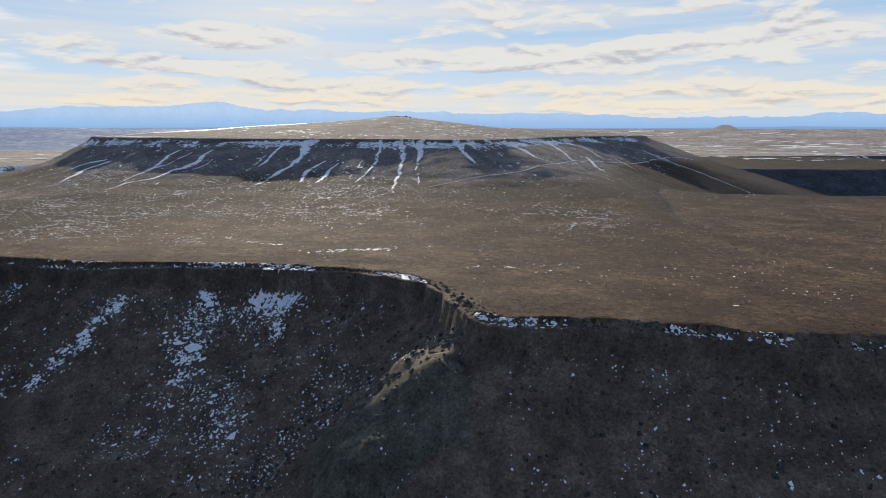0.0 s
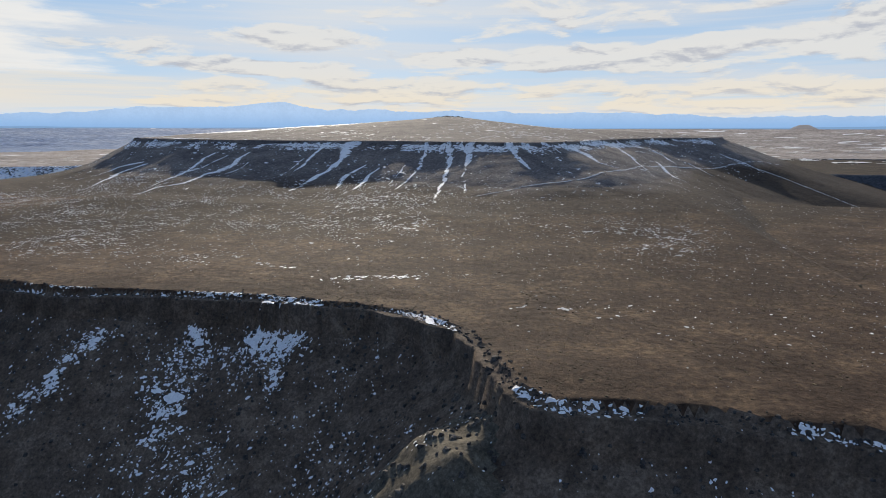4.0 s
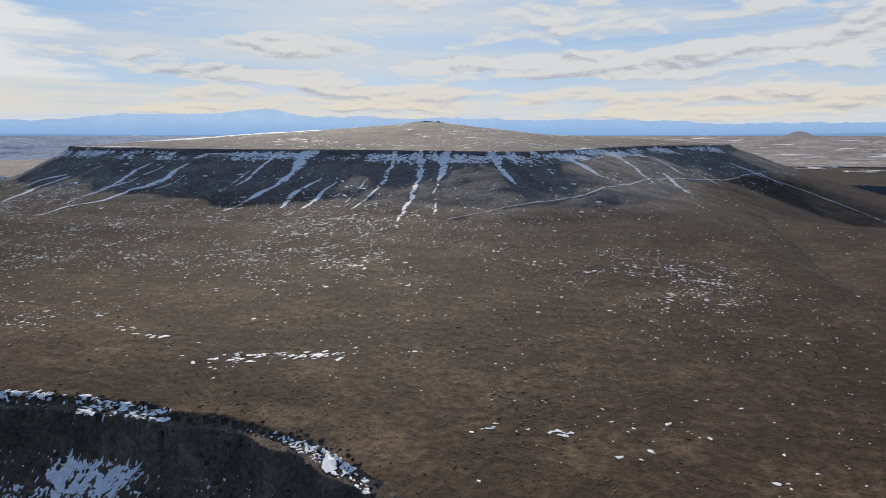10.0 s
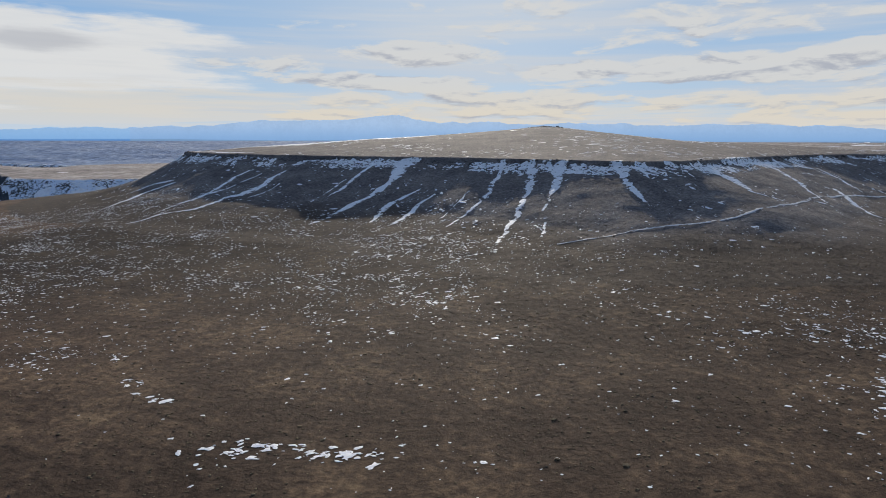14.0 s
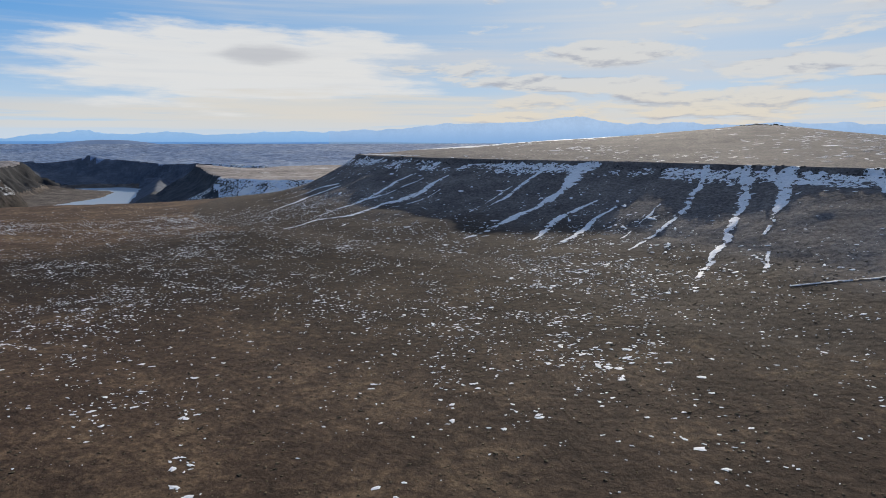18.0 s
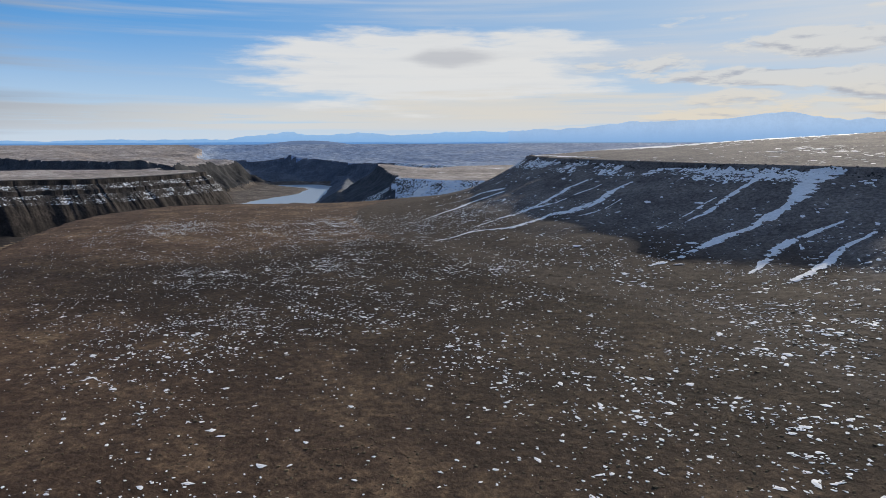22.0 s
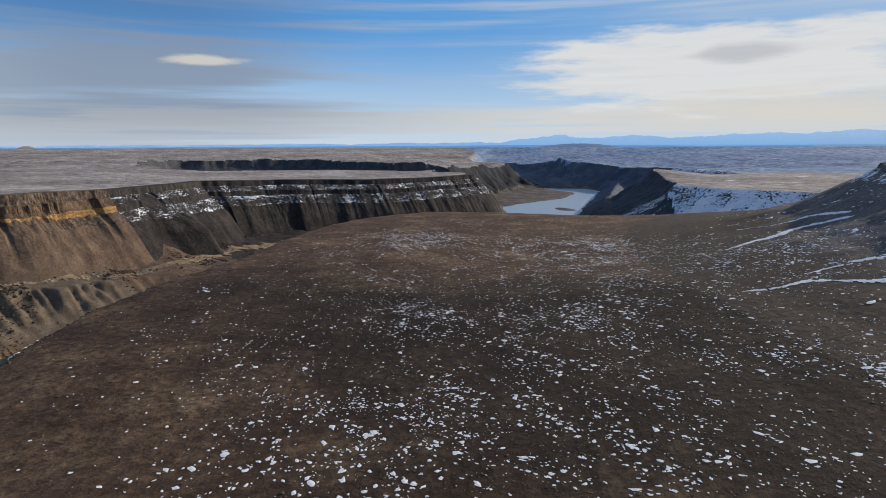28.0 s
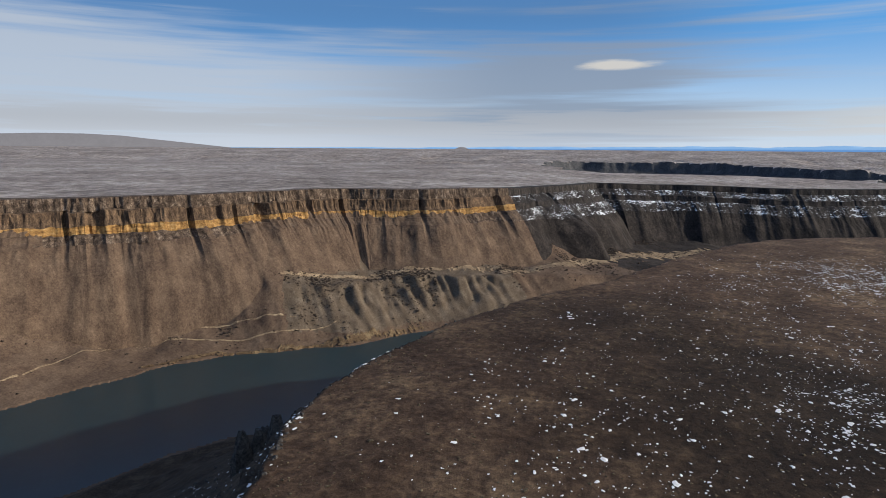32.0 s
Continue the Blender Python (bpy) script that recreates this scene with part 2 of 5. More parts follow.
tone_change(SOIL, (-150.0, 398.0), (-0.25, 0.97), 30.0, 0.52)
tone_change(SOIL, (-110.0, 330.0), (0.95, -0.3), 60.0, 0.8)
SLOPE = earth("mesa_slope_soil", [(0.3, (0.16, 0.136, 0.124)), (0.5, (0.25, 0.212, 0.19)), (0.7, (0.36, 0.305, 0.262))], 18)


def foot_soil(material):
    """Brown soil creeping up the foot of the slope."""
    t = material.node_tree
    s = t.nodes["Principled BSDF"]
    at = t.nodes.new("ShaderNodeNewGeometry").outputs["Position"]
    n, fine = node(t, "ShaderNodeTexNoise", Scale=0.03, Detail=6.0, Roughness=0.65), node(t, "ShaderNodeTexNoise", Scale=0.3, Detail=6.0, Roughness=0.7)
    for q in (n, fine):
        t.links.new(at, q.inputs["Vector"])
    xyz = t.nodes.new("ShaderNodeSeparateXYZ")
    t.links.new(at, xyz.inputs[0])
    u = calc(t, "ADD", xyz.outputs[2], calc(t, "MULTIPLY", calc(t, "SUBTRACT", n.outputs["Fac"], 0.5), 14.0))
    soil = blend(t, smooth(t, fine.outputs["Fac"], 0.3, 0.7), (0.05, 0.034, 0.024), (0.135, 0.093, 0.064))
    t.links.new(blend(t, smooth(t, u, -36.0, -47.0), s.inputs["Base Color"].links[0].from_socket, soil), s.inputs["Base Color"])


foot_soil(SLOPE)
tone_change(SLOPE, (-230.0, 432.0), (0.1, 0.99), 34.0, 0.62)
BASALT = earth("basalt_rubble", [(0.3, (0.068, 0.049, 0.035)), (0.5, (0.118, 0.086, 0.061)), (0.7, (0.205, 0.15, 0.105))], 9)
TALUS = earth("sunlit_talus", [(0.28, (0.07, 0.046, 0.033)), (0.5, (0.112, 0.076, 0.053)), (0.72, (0.16, 0.112, 0.077))], 17, 0.95, 0.35, 0.2, 1.1)
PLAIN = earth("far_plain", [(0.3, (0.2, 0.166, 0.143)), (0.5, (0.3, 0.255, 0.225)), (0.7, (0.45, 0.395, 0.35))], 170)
SAND = earth("pale_sand", [(0.3, (0.05, 0.043, 0.032)), (0.5, (0.1, 0.085, 0.062)), (0.7, (0.17, 0.145, 0.105))], 6)
def snow(name, colour, size):
    m = earth(name, [(0.25, tuple(c * 0.82 for c in colour)), (0.5, colour), (0.7, tuple(min(1, c * 1.06) for c in colour))], size, 0.7, 0.35, 0.12)
    m.node_tree.nodes["Principled BSDF"].inputs["Specular IOR Level"].default_value = 0.3
    return m


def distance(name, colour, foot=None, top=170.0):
    """Far land seen through miles of air: a plain backdrop, its haze painted in as glowing colour."""
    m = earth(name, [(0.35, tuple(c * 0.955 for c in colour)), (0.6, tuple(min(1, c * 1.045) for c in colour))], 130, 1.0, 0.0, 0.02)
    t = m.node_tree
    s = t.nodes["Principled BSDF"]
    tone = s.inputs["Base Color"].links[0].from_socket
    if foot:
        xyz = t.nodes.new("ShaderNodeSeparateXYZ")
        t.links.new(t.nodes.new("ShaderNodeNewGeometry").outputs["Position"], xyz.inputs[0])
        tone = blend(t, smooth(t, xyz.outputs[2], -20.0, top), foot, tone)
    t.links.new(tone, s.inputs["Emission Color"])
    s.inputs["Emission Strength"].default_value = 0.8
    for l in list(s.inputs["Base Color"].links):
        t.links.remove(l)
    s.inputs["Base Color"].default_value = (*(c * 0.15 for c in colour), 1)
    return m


SNOW = snow("old_snow", (0.86, 0.84, 0.82), 3.0)
SNOW_DIRTY = snow("trodden_snow", (0.55, 0.54, 0.53), 2.0)
DRY_GRASS = earth("dry_grass_flat", [(0.3, (0.15, 0.106, 0.068)), (0.5, (0.25, 0.182, 0.115)), (0.7, (0.36, 0.275, 0.175))], 16)
REED = earth("reeds", [(0.3, (0.08, 0.052, 0.03)), (0.5, (0.14, 0.092, 0.052)), (0.7, (0.21, 0.16, 0.09))], 7)
SAGE = earth("sagebrush", [(0.3, (0.0473, 0.037, 0.0247)), (0.5, (0.084, 0.066, 0.0425)), (0.7, (0.137, 0.11, 0.068))], 3)
STRAW = earth("straw", [(0.3, (0.07, 0.052, 0.032)), (0.5, (0.13, 0.1, 0.06)), (0.7, (0.21, 0.165, 0.1))], 4)
BRUSH = earth("dark_brush", [(0.3, (0.035, 0.027, 0.021)), (0.6, (0.075, 0.056, 0.042)), (0.75, (0.11, 0.08, 0.058))], 5)
ROCK = earth("basalt_stone", [(0.3, (0.03, 0.027, 0.025)), (0.5, (0.065, 0.058, 0.052)), (0.7, (0.12, 0.105, 0.09))], 1.2)
ROCK_PALE = earth("dusty_stone", [(0.3, (0.06, 0.052, 0.042)), (0.5, (0.12, 0.105, 0.085)), (0.7, (0.2, 0.17, 0.14))], 1.2)
# rubble base colour scaled down towards the west
tone_change(BASALT, (-190.0, 280.0), (-1.0, 0.0), 60.0, 0.45)
tone_change(SOIL, (-262.0, 404.0), (-0.6, 0.8), 40.0, 0.72)
tone_change(SOIL, (-380.0, 440.0), (-0.85, 0.5), 50.0, 3.3)
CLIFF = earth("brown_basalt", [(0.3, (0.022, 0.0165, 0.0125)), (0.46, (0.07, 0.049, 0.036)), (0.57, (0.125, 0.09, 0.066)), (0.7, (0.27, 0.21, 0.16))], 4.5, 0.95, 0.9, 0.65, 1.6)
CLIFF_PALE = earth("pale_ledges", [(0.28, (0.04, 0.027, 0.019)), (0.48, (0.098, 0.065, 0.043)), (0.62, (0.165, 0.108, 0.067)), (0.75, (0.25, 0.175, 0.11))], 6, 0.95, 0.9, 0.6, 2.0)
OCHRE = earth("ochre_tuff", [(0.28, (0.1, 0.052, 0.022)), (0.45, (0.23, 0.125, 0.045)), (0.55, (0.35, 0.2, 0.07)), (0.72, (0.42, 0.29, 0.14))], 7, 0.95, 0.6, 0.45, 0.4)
# darker copy of the wall basalt, with shade put into its colour
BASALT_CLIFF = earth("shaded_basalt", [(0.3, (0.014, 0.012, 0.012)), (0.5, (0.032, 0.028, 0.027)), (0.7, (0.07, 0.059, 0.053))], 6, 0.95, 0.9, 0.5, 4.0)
# distance haze painted into the lowland as blue base colour
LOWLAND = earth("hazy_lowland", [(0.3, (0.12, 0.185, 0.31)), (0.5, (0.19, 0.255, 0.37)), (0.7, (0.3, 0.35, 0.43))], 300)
def dusted(name, rock, cover, size, flat=3.2, grain=0.24):
    """Dark rock with snow lying in broken patches."""
    m = earth(name, rock, size)
    t = m.node_tree
    s = t.nodes["Principled BSDF"]
    at = t.nodes.new("ShaderNodeMapping")
    at.inputs["Scale"].default_value = (1, 1, flat)
    t.links.new(t.nodes.new("ShaderNodeNewGeometry").outputs["Position"], at.inputs["Vector"])
    n = node(t, "ShaderNodeTexNoise", Scale=grain, Detail=8.0, Roughness=0.72)
    t.links.new(at.outputs[0], n.inputs["Vector"])
    was = s.inputs["Base Color"].links[0].from_socket
    wide = node(t, "ShaderNodeTexNoise", Scale=0.035, Detail=3.0)
    t.links.new(at.outputs[0], wide.inputs["Vector"])
    lay = calc(t, "ADD", n.outputs["Fac"], calc(t, "MULTIPLY", calc(t, "SUBTRACT", wide.outputs["Fac"], 0.5), 0.45))
    t.links.new(blend(t, smooth(t, lay, cover, cover + 0.06), was, (0.74, 0.77, 0.82)), s.inputs["Base Color"])
    return m


# snow on rock whose base colour is also toned down for shade
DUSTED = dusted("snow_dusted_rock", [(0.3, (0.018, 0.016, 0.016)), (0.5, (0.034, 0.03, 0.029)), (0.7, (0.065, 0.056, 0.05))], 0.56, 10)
SNOWY_BLUFF = dusted("snow_covered_slope", [(0.3, (0.04, 0.036, 0.034)), (0.5, (0.075, 0.067, 0.06)), (0.7, (0.13, 0.115, 0.1))], 0.44, 14, 1.0, 0.17)
# headland rock kept very dark and bluish: shade and haze in the base colour
HEADLAND = earth("shade_toned_headland", [(0.3, (0.011, 0.012, 0.015)), (0.5, (0.02, 0.021, 0.025)), (0.7, (0.04, 0.04, 0.042))], 40)
FLATS = earth("river_flats", [(0.3, (0.06, 0.048, 0.04)), (0.5, (0.105, 0.085, 0.07)), (0.7, (0.2, 0.17, 0.145))], 40)
# far bluff rock paled and blued in its base colour to imitate haze
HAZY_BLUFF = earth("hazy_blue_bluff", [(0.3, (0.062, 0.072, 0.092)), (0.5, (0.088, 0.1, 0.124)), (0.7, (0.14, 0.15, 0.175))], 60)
BADLAND = earth("grey_badland_clay", [(0.3, (0.085, 0.062, 0.043)), (0.5, (0.12, 0.091, 0.065)), (0.7, (0.165, 0.13, 0.095))], 12, 0.95, 0.5, 0.25)
# nearer bluff, its rock tinted blue-grey for the air in front
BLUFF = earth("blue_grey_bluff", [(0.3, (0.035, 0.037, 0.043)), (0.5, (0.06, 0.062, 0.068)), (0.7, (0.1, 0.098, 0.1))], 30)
# counterpart of the sunlit talus, darkened in its base colour to look shaded
SHADED_TALUS = earth("shaded_talus", [(0.3, (0.016, 0.0133, 0.0125)), (0.5, (0.029, 0.024, 0.022)), (0.7, (0.054, 0.044, 0.038))], 24, 0.95, 0.4, 0.3)
WATER = earth("river_water", [(0.3, (0.01, 0.03, 0.038)), (0.7, (0.014, 0.04, 0.05))], 14, 0.3, 0.04, 0.1)


def paint_reflection(material):
    """Open dark water in the lee of the bench; reflected sky painted pale on the far pool."""
    t = material.node_tree
    s = t.nodes["Principled BSDF"]
    s.inputs["Specular IOR Level"].default_value = 0.6
    at = t.nodes.new("ShaderNodeNewGeometry").outputs["Position"]
    xyz = t.nodes.new("ShaderNodeSeparateXYZ")
    t.links.new(at, xyz.inputs[0])
    n = node(t, "ShaderNodeTexNoise", Scale=0.01, Detail=4.0)
    t.links.new(at, n.inputs["Vector"])
    u = calc(t, "ADD", xyz.outputs[0], calc(t, "MULTIPLY", calc(t, "SUBTRACT", n.outputs["Fac"], 0.5), 300.0))
    # pale grey-blue base colour stands in for the sky mirrored in the pool
    sky_sheen = smooth(t, u, -900.0, -1450.0)
    t.links.new(blend(t, sky_sheen, s.inputs["Base Color"].links[0].from_socket, (0.33, 0.385, 0.44)), s.inputs["Base Color"])
    t.links.new(calc(t, "ADD", calc(t, "MULTIPLY", sky_sheen, 0.1), 0.3), s.inputs["Roughness"])


paint_reflection(WATER)

# ---- plan: rims of the tablelands, metres ----
WATER_Z = -182.0
NEAR_RIM = [(900, 60), (420, 120), (220, 160), (131, 177), (104, 180), (74, 189), (40, 196), (21, 196), (12, 205), (8, 216), (3, 233), (-5, 248), (-20, 262), (-37, 270), (-60, 276),
            (-82, 281), (-117, 283), (-140, 284), (-163, 284), (-192, 290), (-225, 300), (-258, 297), (-288, 290), (-305, 288), (-343, 294), (-375, 301), (-420, 321),
            (-463, 348), (-552, 389), (-614, 423), (-670, 470), (-690, 526), (-670, 580), (-620, 640), (-575, 720), (-560, 820), (-540, 960), (-420, 1180), (-100, 1400), (400, 1500), (900, 1400)]
FAR_RIM = [(-250, -650), (-420, -370), (-545, -190), (-608, -120), (-665, -70), (-745, -20), (-835, 28), (-880, 115), (-980, 200), (-1120, 262), (-1235, 288), (-1300, 410), (-1350, 600),
           (-1410, 740), (-1490, 870), (-1560, 890), (-1660, 820), (-1980, 950), (-2380, 1190), (-2680, 1420), (-2780, 1510), (-2860, 1480), (-3100, 1440), (-3500, 1650), (-4200, 1950), (-5200, 2200),
           (-5200, -5200), (-200, -5200), (-100, -950)]
BLUFF_RIM = [(-5200, 1000), (-3700, 1300), (-3300, 1480), (-3150, 1640), (-3000, 1830), (-2640, 1930), (-2360, 1930), (-2000, 1960), (-1660, 1820), (-1545, 1600), (-1590, 1425), (-1450, 1345), (-1321, 1283), (-1180, 1200),
             (-1040, 1215), (-930, 1290), (-850, 1380), (-700, 1500), (0, 1700), (1500, 1900), (5200, 1500), (5200, 5200), (-5200, 5200)]
MESA_RIM = [(-402, 740), (-350, 705), (-300, 682), (-245, 662), (-194, 650), (-138, 644), (-97, 637), (-59, 621), (-23, 608), (18, 588), (48, 602), (80, 660), (118, 745), (174, 843), (220, 890), (270, 908),
            (320, 1000), (240, 1180), (-60, 1260), (-330, 1130), (-440, 900), (-430, 780)]
RIVER = [(-300, -260), (-465, -55), (-533, -24), (-579, -10), (-611, 23), (-636, 64), (-657, 86), (-675, 112), (-704, 134), (-747, 168), (-790, 240), (-860, 330), (-960, 480), (-1060, 640), (-1180, 790), (-1400, 940), (-1660, 1030),
         (-1892, 1120), (-1967, 1206), (-2044, 1322), (-2129, 1451), (-2310, 1601), (-2396, 1632), (-2536, 1617), (-2851, 1635), (-3053, 1682), (-3012, 1740), (-2850, 1800), (-2422, 1782), (-2101, 1559), (-1753, 1312), (-1529, 1160),
         (-1380, 1080), (-1080, 860), (-940, 700), (-830, 540), (-700, 370), (-590, 230), (-482, 131), (-449, 103), (-391, 81), (-250, -60)]
VALLEY = [(212, 780), (214, 700), (218, 650), (230, 608), (256, 590), (300, 583), (400, 572), (520, 560), (700, 545), (1400, 480), (1500, 800), (900, 925), (560, 965), (440, 985), (330, 1000), (250, 900)]
SLOT = [(-2142, 65), (-1838, 167), (-1735, 274), (-1745, 390), (-1790, 500), (-1800, 600), (-1750, 700), (-1710, 790), (-1740, 860), (-1800, 930), (-2200, 1060), (-2230, 850), (-2450, 720), (-2780, 640), (-2860, 420), (-2840, 240), (-2760, 70), (-2400, 40)]


SPUR = (-62.0, -70.0)
SPUR_LONG = SPUR[0] ** 2 + SPUR[1] ** 2


def signed(x, y, poly):
    """Distance to the outline of poly, positive inside."""
    best = np.full(x.shape, 1e18)
    inside = np.zeros(x.shape, bool)
    for (ax, ay), (bx, by) in zip(poly, poly[1:] + poly[:1]):
        dx, dy = bx - ax, by - ay
        k = np.clip(((x - ax) * dx + (y - ay) * dy) / (dx * dx + dy * dy), 0, 1)
        best = np.minimum(best, (x - ax - k * dx) ** 2 + (y - ay - k * dy) ** 2)
        if dy:
            inside ^= ((ay > y) != (by > y)) & (x < ax + (y - ay) / dy * dx)
    return np.where(inside, 1, -1) * np.sqrt(best)


def lattice(ix, iy, seed):
    h = (ix * 374761393 + iy * 668265263 + seed * 1442695041) & 0xFFFFFFFF
    h = ((h ^ (h >> 13)) * 1274126177) & 0xFFFFFFFF
    return ((h ^ (h >> 16)) & 0xFFFF) / 32767.5 - 1


def rough(x, y, size, seed=0, octaves=4, gain=0.5):
    """Smooth value noise, about -1 to 1."""
    total, amount, scale = 0, 1, 0
    for o in range(octaves):
        u, v = x / size + 17.3 * o, y / size - 9.1 * o
        iu, iv = np.floor(u).astype(np.int64), np.floor(v).astype(np.int64)
        fu, fv = u - iu, v - iv
        fu, fv = fu * fu * (3 - 2 * fu), fv * fv * (3 - 2 * fv)
        a, b = lattice(iu, iv, seed + o), lattice(iu + 1, iv, seed + o)
        c, d = lattice(iu, iv + 1, seed + o), lattice(iu + 1, iv + 1, seed + o)
        total = total + amount * ((a + (b - a) * fu) * (1 - fv) + (c + (d - c) * fu) * fv)
        scale += amount
        amount, size = amount * gain, size / 2
    return total / scale * 1.6


def ramp_to(d, *pairs):
    return np.interp(d, [p[0] for p in pairs], [p[1] for p in pairs])


def terrain(x, y):
    """Height of the land and the kind of ground at each place."""
    x, y = np.asarray(x, float), np.asarray(y, float)
    wob = rough(x, y, 45, 5, 4)
    near = signed(x, y, NEAR_RIM) + 2.0 * rough(x, y, 14, 3, 3)
    far = signed(x, y, FAR_RIM)
    far = far + np.clip((np.abs(far) - 22) / 60, 0, 1) * 12 * rough(x, y, 60, 9, 4)
    bluff = signed(x, y, BLUFF_RIM) + 12 * rough(x, y, 90, 11, 4)
    mesa = signed(x, y, MESA_RIM) + 2 * rough(x, y, 30, 13, 3)
    river = signed(x, y, RIVER) + 5 * rough(x, y, 40, 15, 3)
    valley = signed(x, y, VALLEY) + 6 * rough(x, y, 50, 17, 3)
    slot = signed(x, y, SLOT) + 26 * rough(x, y, 130, 21, 5)
    # bench
    z_near = np.full(x.shape, -61.0) + 0.8 * rough(x, y, 120, 23, 3) + 0.35 * rough(x, y, 18, 25, 3)
    z_near -= ramp_to(near, (0, 0.7), (25, 0))
    out = np.maximum(-near, 0)
    z_near -= ramp_to(out, (0, 0), (2, 5), (6, 11), (12, 17), (60, 53), (120, 84), (200, 122), (260, 140), (600, 150)) * np.where(out > 0, 1, 0)
    z_near += np.where(out > 3, 2.2 * wob * np.clip(out / 20, 0, 1), 0)
    # a sandy spur that runs down from the corner of the rim
    along = np.clip(((x - 4) * SPUR[0] + (y - 212) * SPUR[1]) / SPUR_LONG, 0, 1)
    side = np.hypot(x - 4 - along * SPUR[0], y - 212 - along * SPUR[1])
    side = np.maximum(side + 5 * rough(x, y, 16, 45, 3), 0)
    spur = np.exp(-(side / (7 + 16 * np.exp(-((along - 0.34) / 0.2) ** 2))) ** 4) * np.clip(along * 5, 0, 1)
    z_near += 9 * spur * (1 + 0.25 * rough(x, y, 9, 43, 3))
    # mesa
    d = np.maximum(-mesa, 0)
    gully = rough(x, y, 26, 27, 3)
    d = d * (1 + 0.45 * np.clip((-330 - x) / 80, 0, 1))
    d = d * (1 - 0.15 * np.clip((x + 40) / 60, 0, 1) * np.clip((190 - x) / 60, 0, 1))
    slope = -12 - ramp_to(d, (0, 0), (1.2, 2.0), (5, 3.4), (22, 9.8), (50, 20.3), (75, 28.6), (100, 34.0), (130, 39.0), (180, 44.5), (240, 47.8), (300, 49.6), (380, 54))
    steep = -12 - ramp_to(d, (0, 0), (1.2, 2.0), (5, 3.4), (22, 9.8), (50, 20.3), (75, 29), (150, 53), (220, 73), (380, 118))
    right = np.clip((x - 150) / 70, 0, 1)
    slope = slope * (1 - right) + steep * right
    away = np.hypot(x + 60, y - 856)
    inner = np.maximum(mesa, 0) / (np.maximum(mesa, 0) + away + 1e-6)
    top = -12 + 29 * (1.03 - np.sqrt((1 - inner) ** 2 + 0.0036) - 0.03 * inner) - 0.02 + 0.4 * rough(x, y, 60, 29, 3) * np.clip(mesa / 30, 0, 1)
    z_mesa = np.where(mesa > 0, top, slope + gully * np.clip(d / 15, 0, 1) * np.clip((200 - d) / 120, 0, 1) * 0.45)
    on_mesa = d < 380
    # a ravine that opens between the bench and the shoulder of the mesa
    z_near -= ramp_to(np.maximum(valley, 0), (0, 0), (6, 3), (60, 34), (110, 52), (200, 60))
    z_near = np.where((z_mesa > z_near - 4) & on_mesa & (near > -5), np.maximum(z_mesa, z_near), z_near)
    # far tableland
    z_far = -46 - 17 * np.exp(-((x + 1450) ** 2 + (y - 750) ** 2) / 600 ** 2) - 24 * np.exp(-((x + 2800) ** 2 + (y - 1500) ** 2) / 500 ** 2) + 1.0 * rough(x, y, 150, 31, 3)
    z_far -= ramp_to(np.maximum(slot, 0), (0, 0), (6, 26), (20, 36), (90, 80))
    z_far += np.clip((-x - 1750) / 250, 0, 1) * np.clip((y - 950) / 100, 0, 1) * (12 * rough(x, y, 150, 69, 4) - 16)
    out = np.maximum(-far, 0)
    bend = np.clip((-x - 1540) / 60, 0, 1)
    z_far = z_far - ramp_to(out, (0, 0), (1.5, 32), (10, 42), (18, 47), (70, 85), (82, 89), (100, 91), (130, 94), (215, 103), (260, 135), (500, 160)) * (1 - bend) - ramp_to(out, (0, 0), (26, 36), (50, 58), (110, 108), (150, 135), (500, 160)) * bend
    z_far += np.where(out > 16, 2.5 * wob * np.clip((out - 16) / 30, 0, 1), 0)
    crag = 1 - 2.4 * np.abs(rough(x, y, 75, 61, 4))
    z_far += np.where(out > 3, 11 * crag * np.clip((-x - 1560) / 120, 0, 1) * np.clip(out / 25, 0, 1) * np.clip((230 - out) / 90, 0, 1), 0)
    z_far += np.clip((-x - 1900) / 200, 0, 1) * 5 * rough(x, y, 90, 63, 3)
    # snowy bluff
    z_bluff = -77 + 18 * np.exp(-((x + 1610) ** 2 + (y - 1425) ** 2) / 130 ** 2) - 18 * np.exp(-((x + 2900) ** 2 + (y - 1950) ** 2) / 700 ** 2) + 1.5 * rough(x, y, 200, 33, 3) + 20 * np.exp(-((x + 2930) ** 2 + (y - 1850) ** 2) / 48 ** 2) + np.clip((-x - 1800) / 200, 0, 1) * 6 * rough(x, y, 110, 65, 4)
    out = np.maximum(-bluff, 0)
    snowy = np.clip((x + 1393 + 1.31 * (y - 1336) + 15 * wob) / 40, 0, 1)
    z_bluff = z_bluff - ramp_to(out, (0, 0), (6, 18), (30, 40), (130, 98), (260, 120), (500, 130)) * (1 - snowy) - ramp_to(out, (0, 0), (4, 2), (20, 11), (150, 95), (260, 120), (500, 130)) * snowy + np.where(out > 4, 3 * wob + np.clip((-x - 1500) / 150, 0, 1) * 9 * (1 - 2.4 * np.abs(rough(x, y, 80, 67, 4))) * np.clip(out / 30, 0, 1) * np.clip((200 - out) / 80, 0, 1), 0)
    floor = np.full(x.shape, -179.0) + 2.0 * wob
    z_bluff -= 46 * np.clip((-x - 2950) / 120, 0, 1)
    z = np.maximum(np.maximum(z_near, z_far), np.maximum(z_bluff, floor))
    mound = np.exp(-((x + 750) / 130) ** 2 - ((y - 140) / 115) ** 2)
    furrow = np.abs(rough(-0.74 * x + 0.67 * y, 0.17 * x + 0.19 * y, 15, 41, 4))
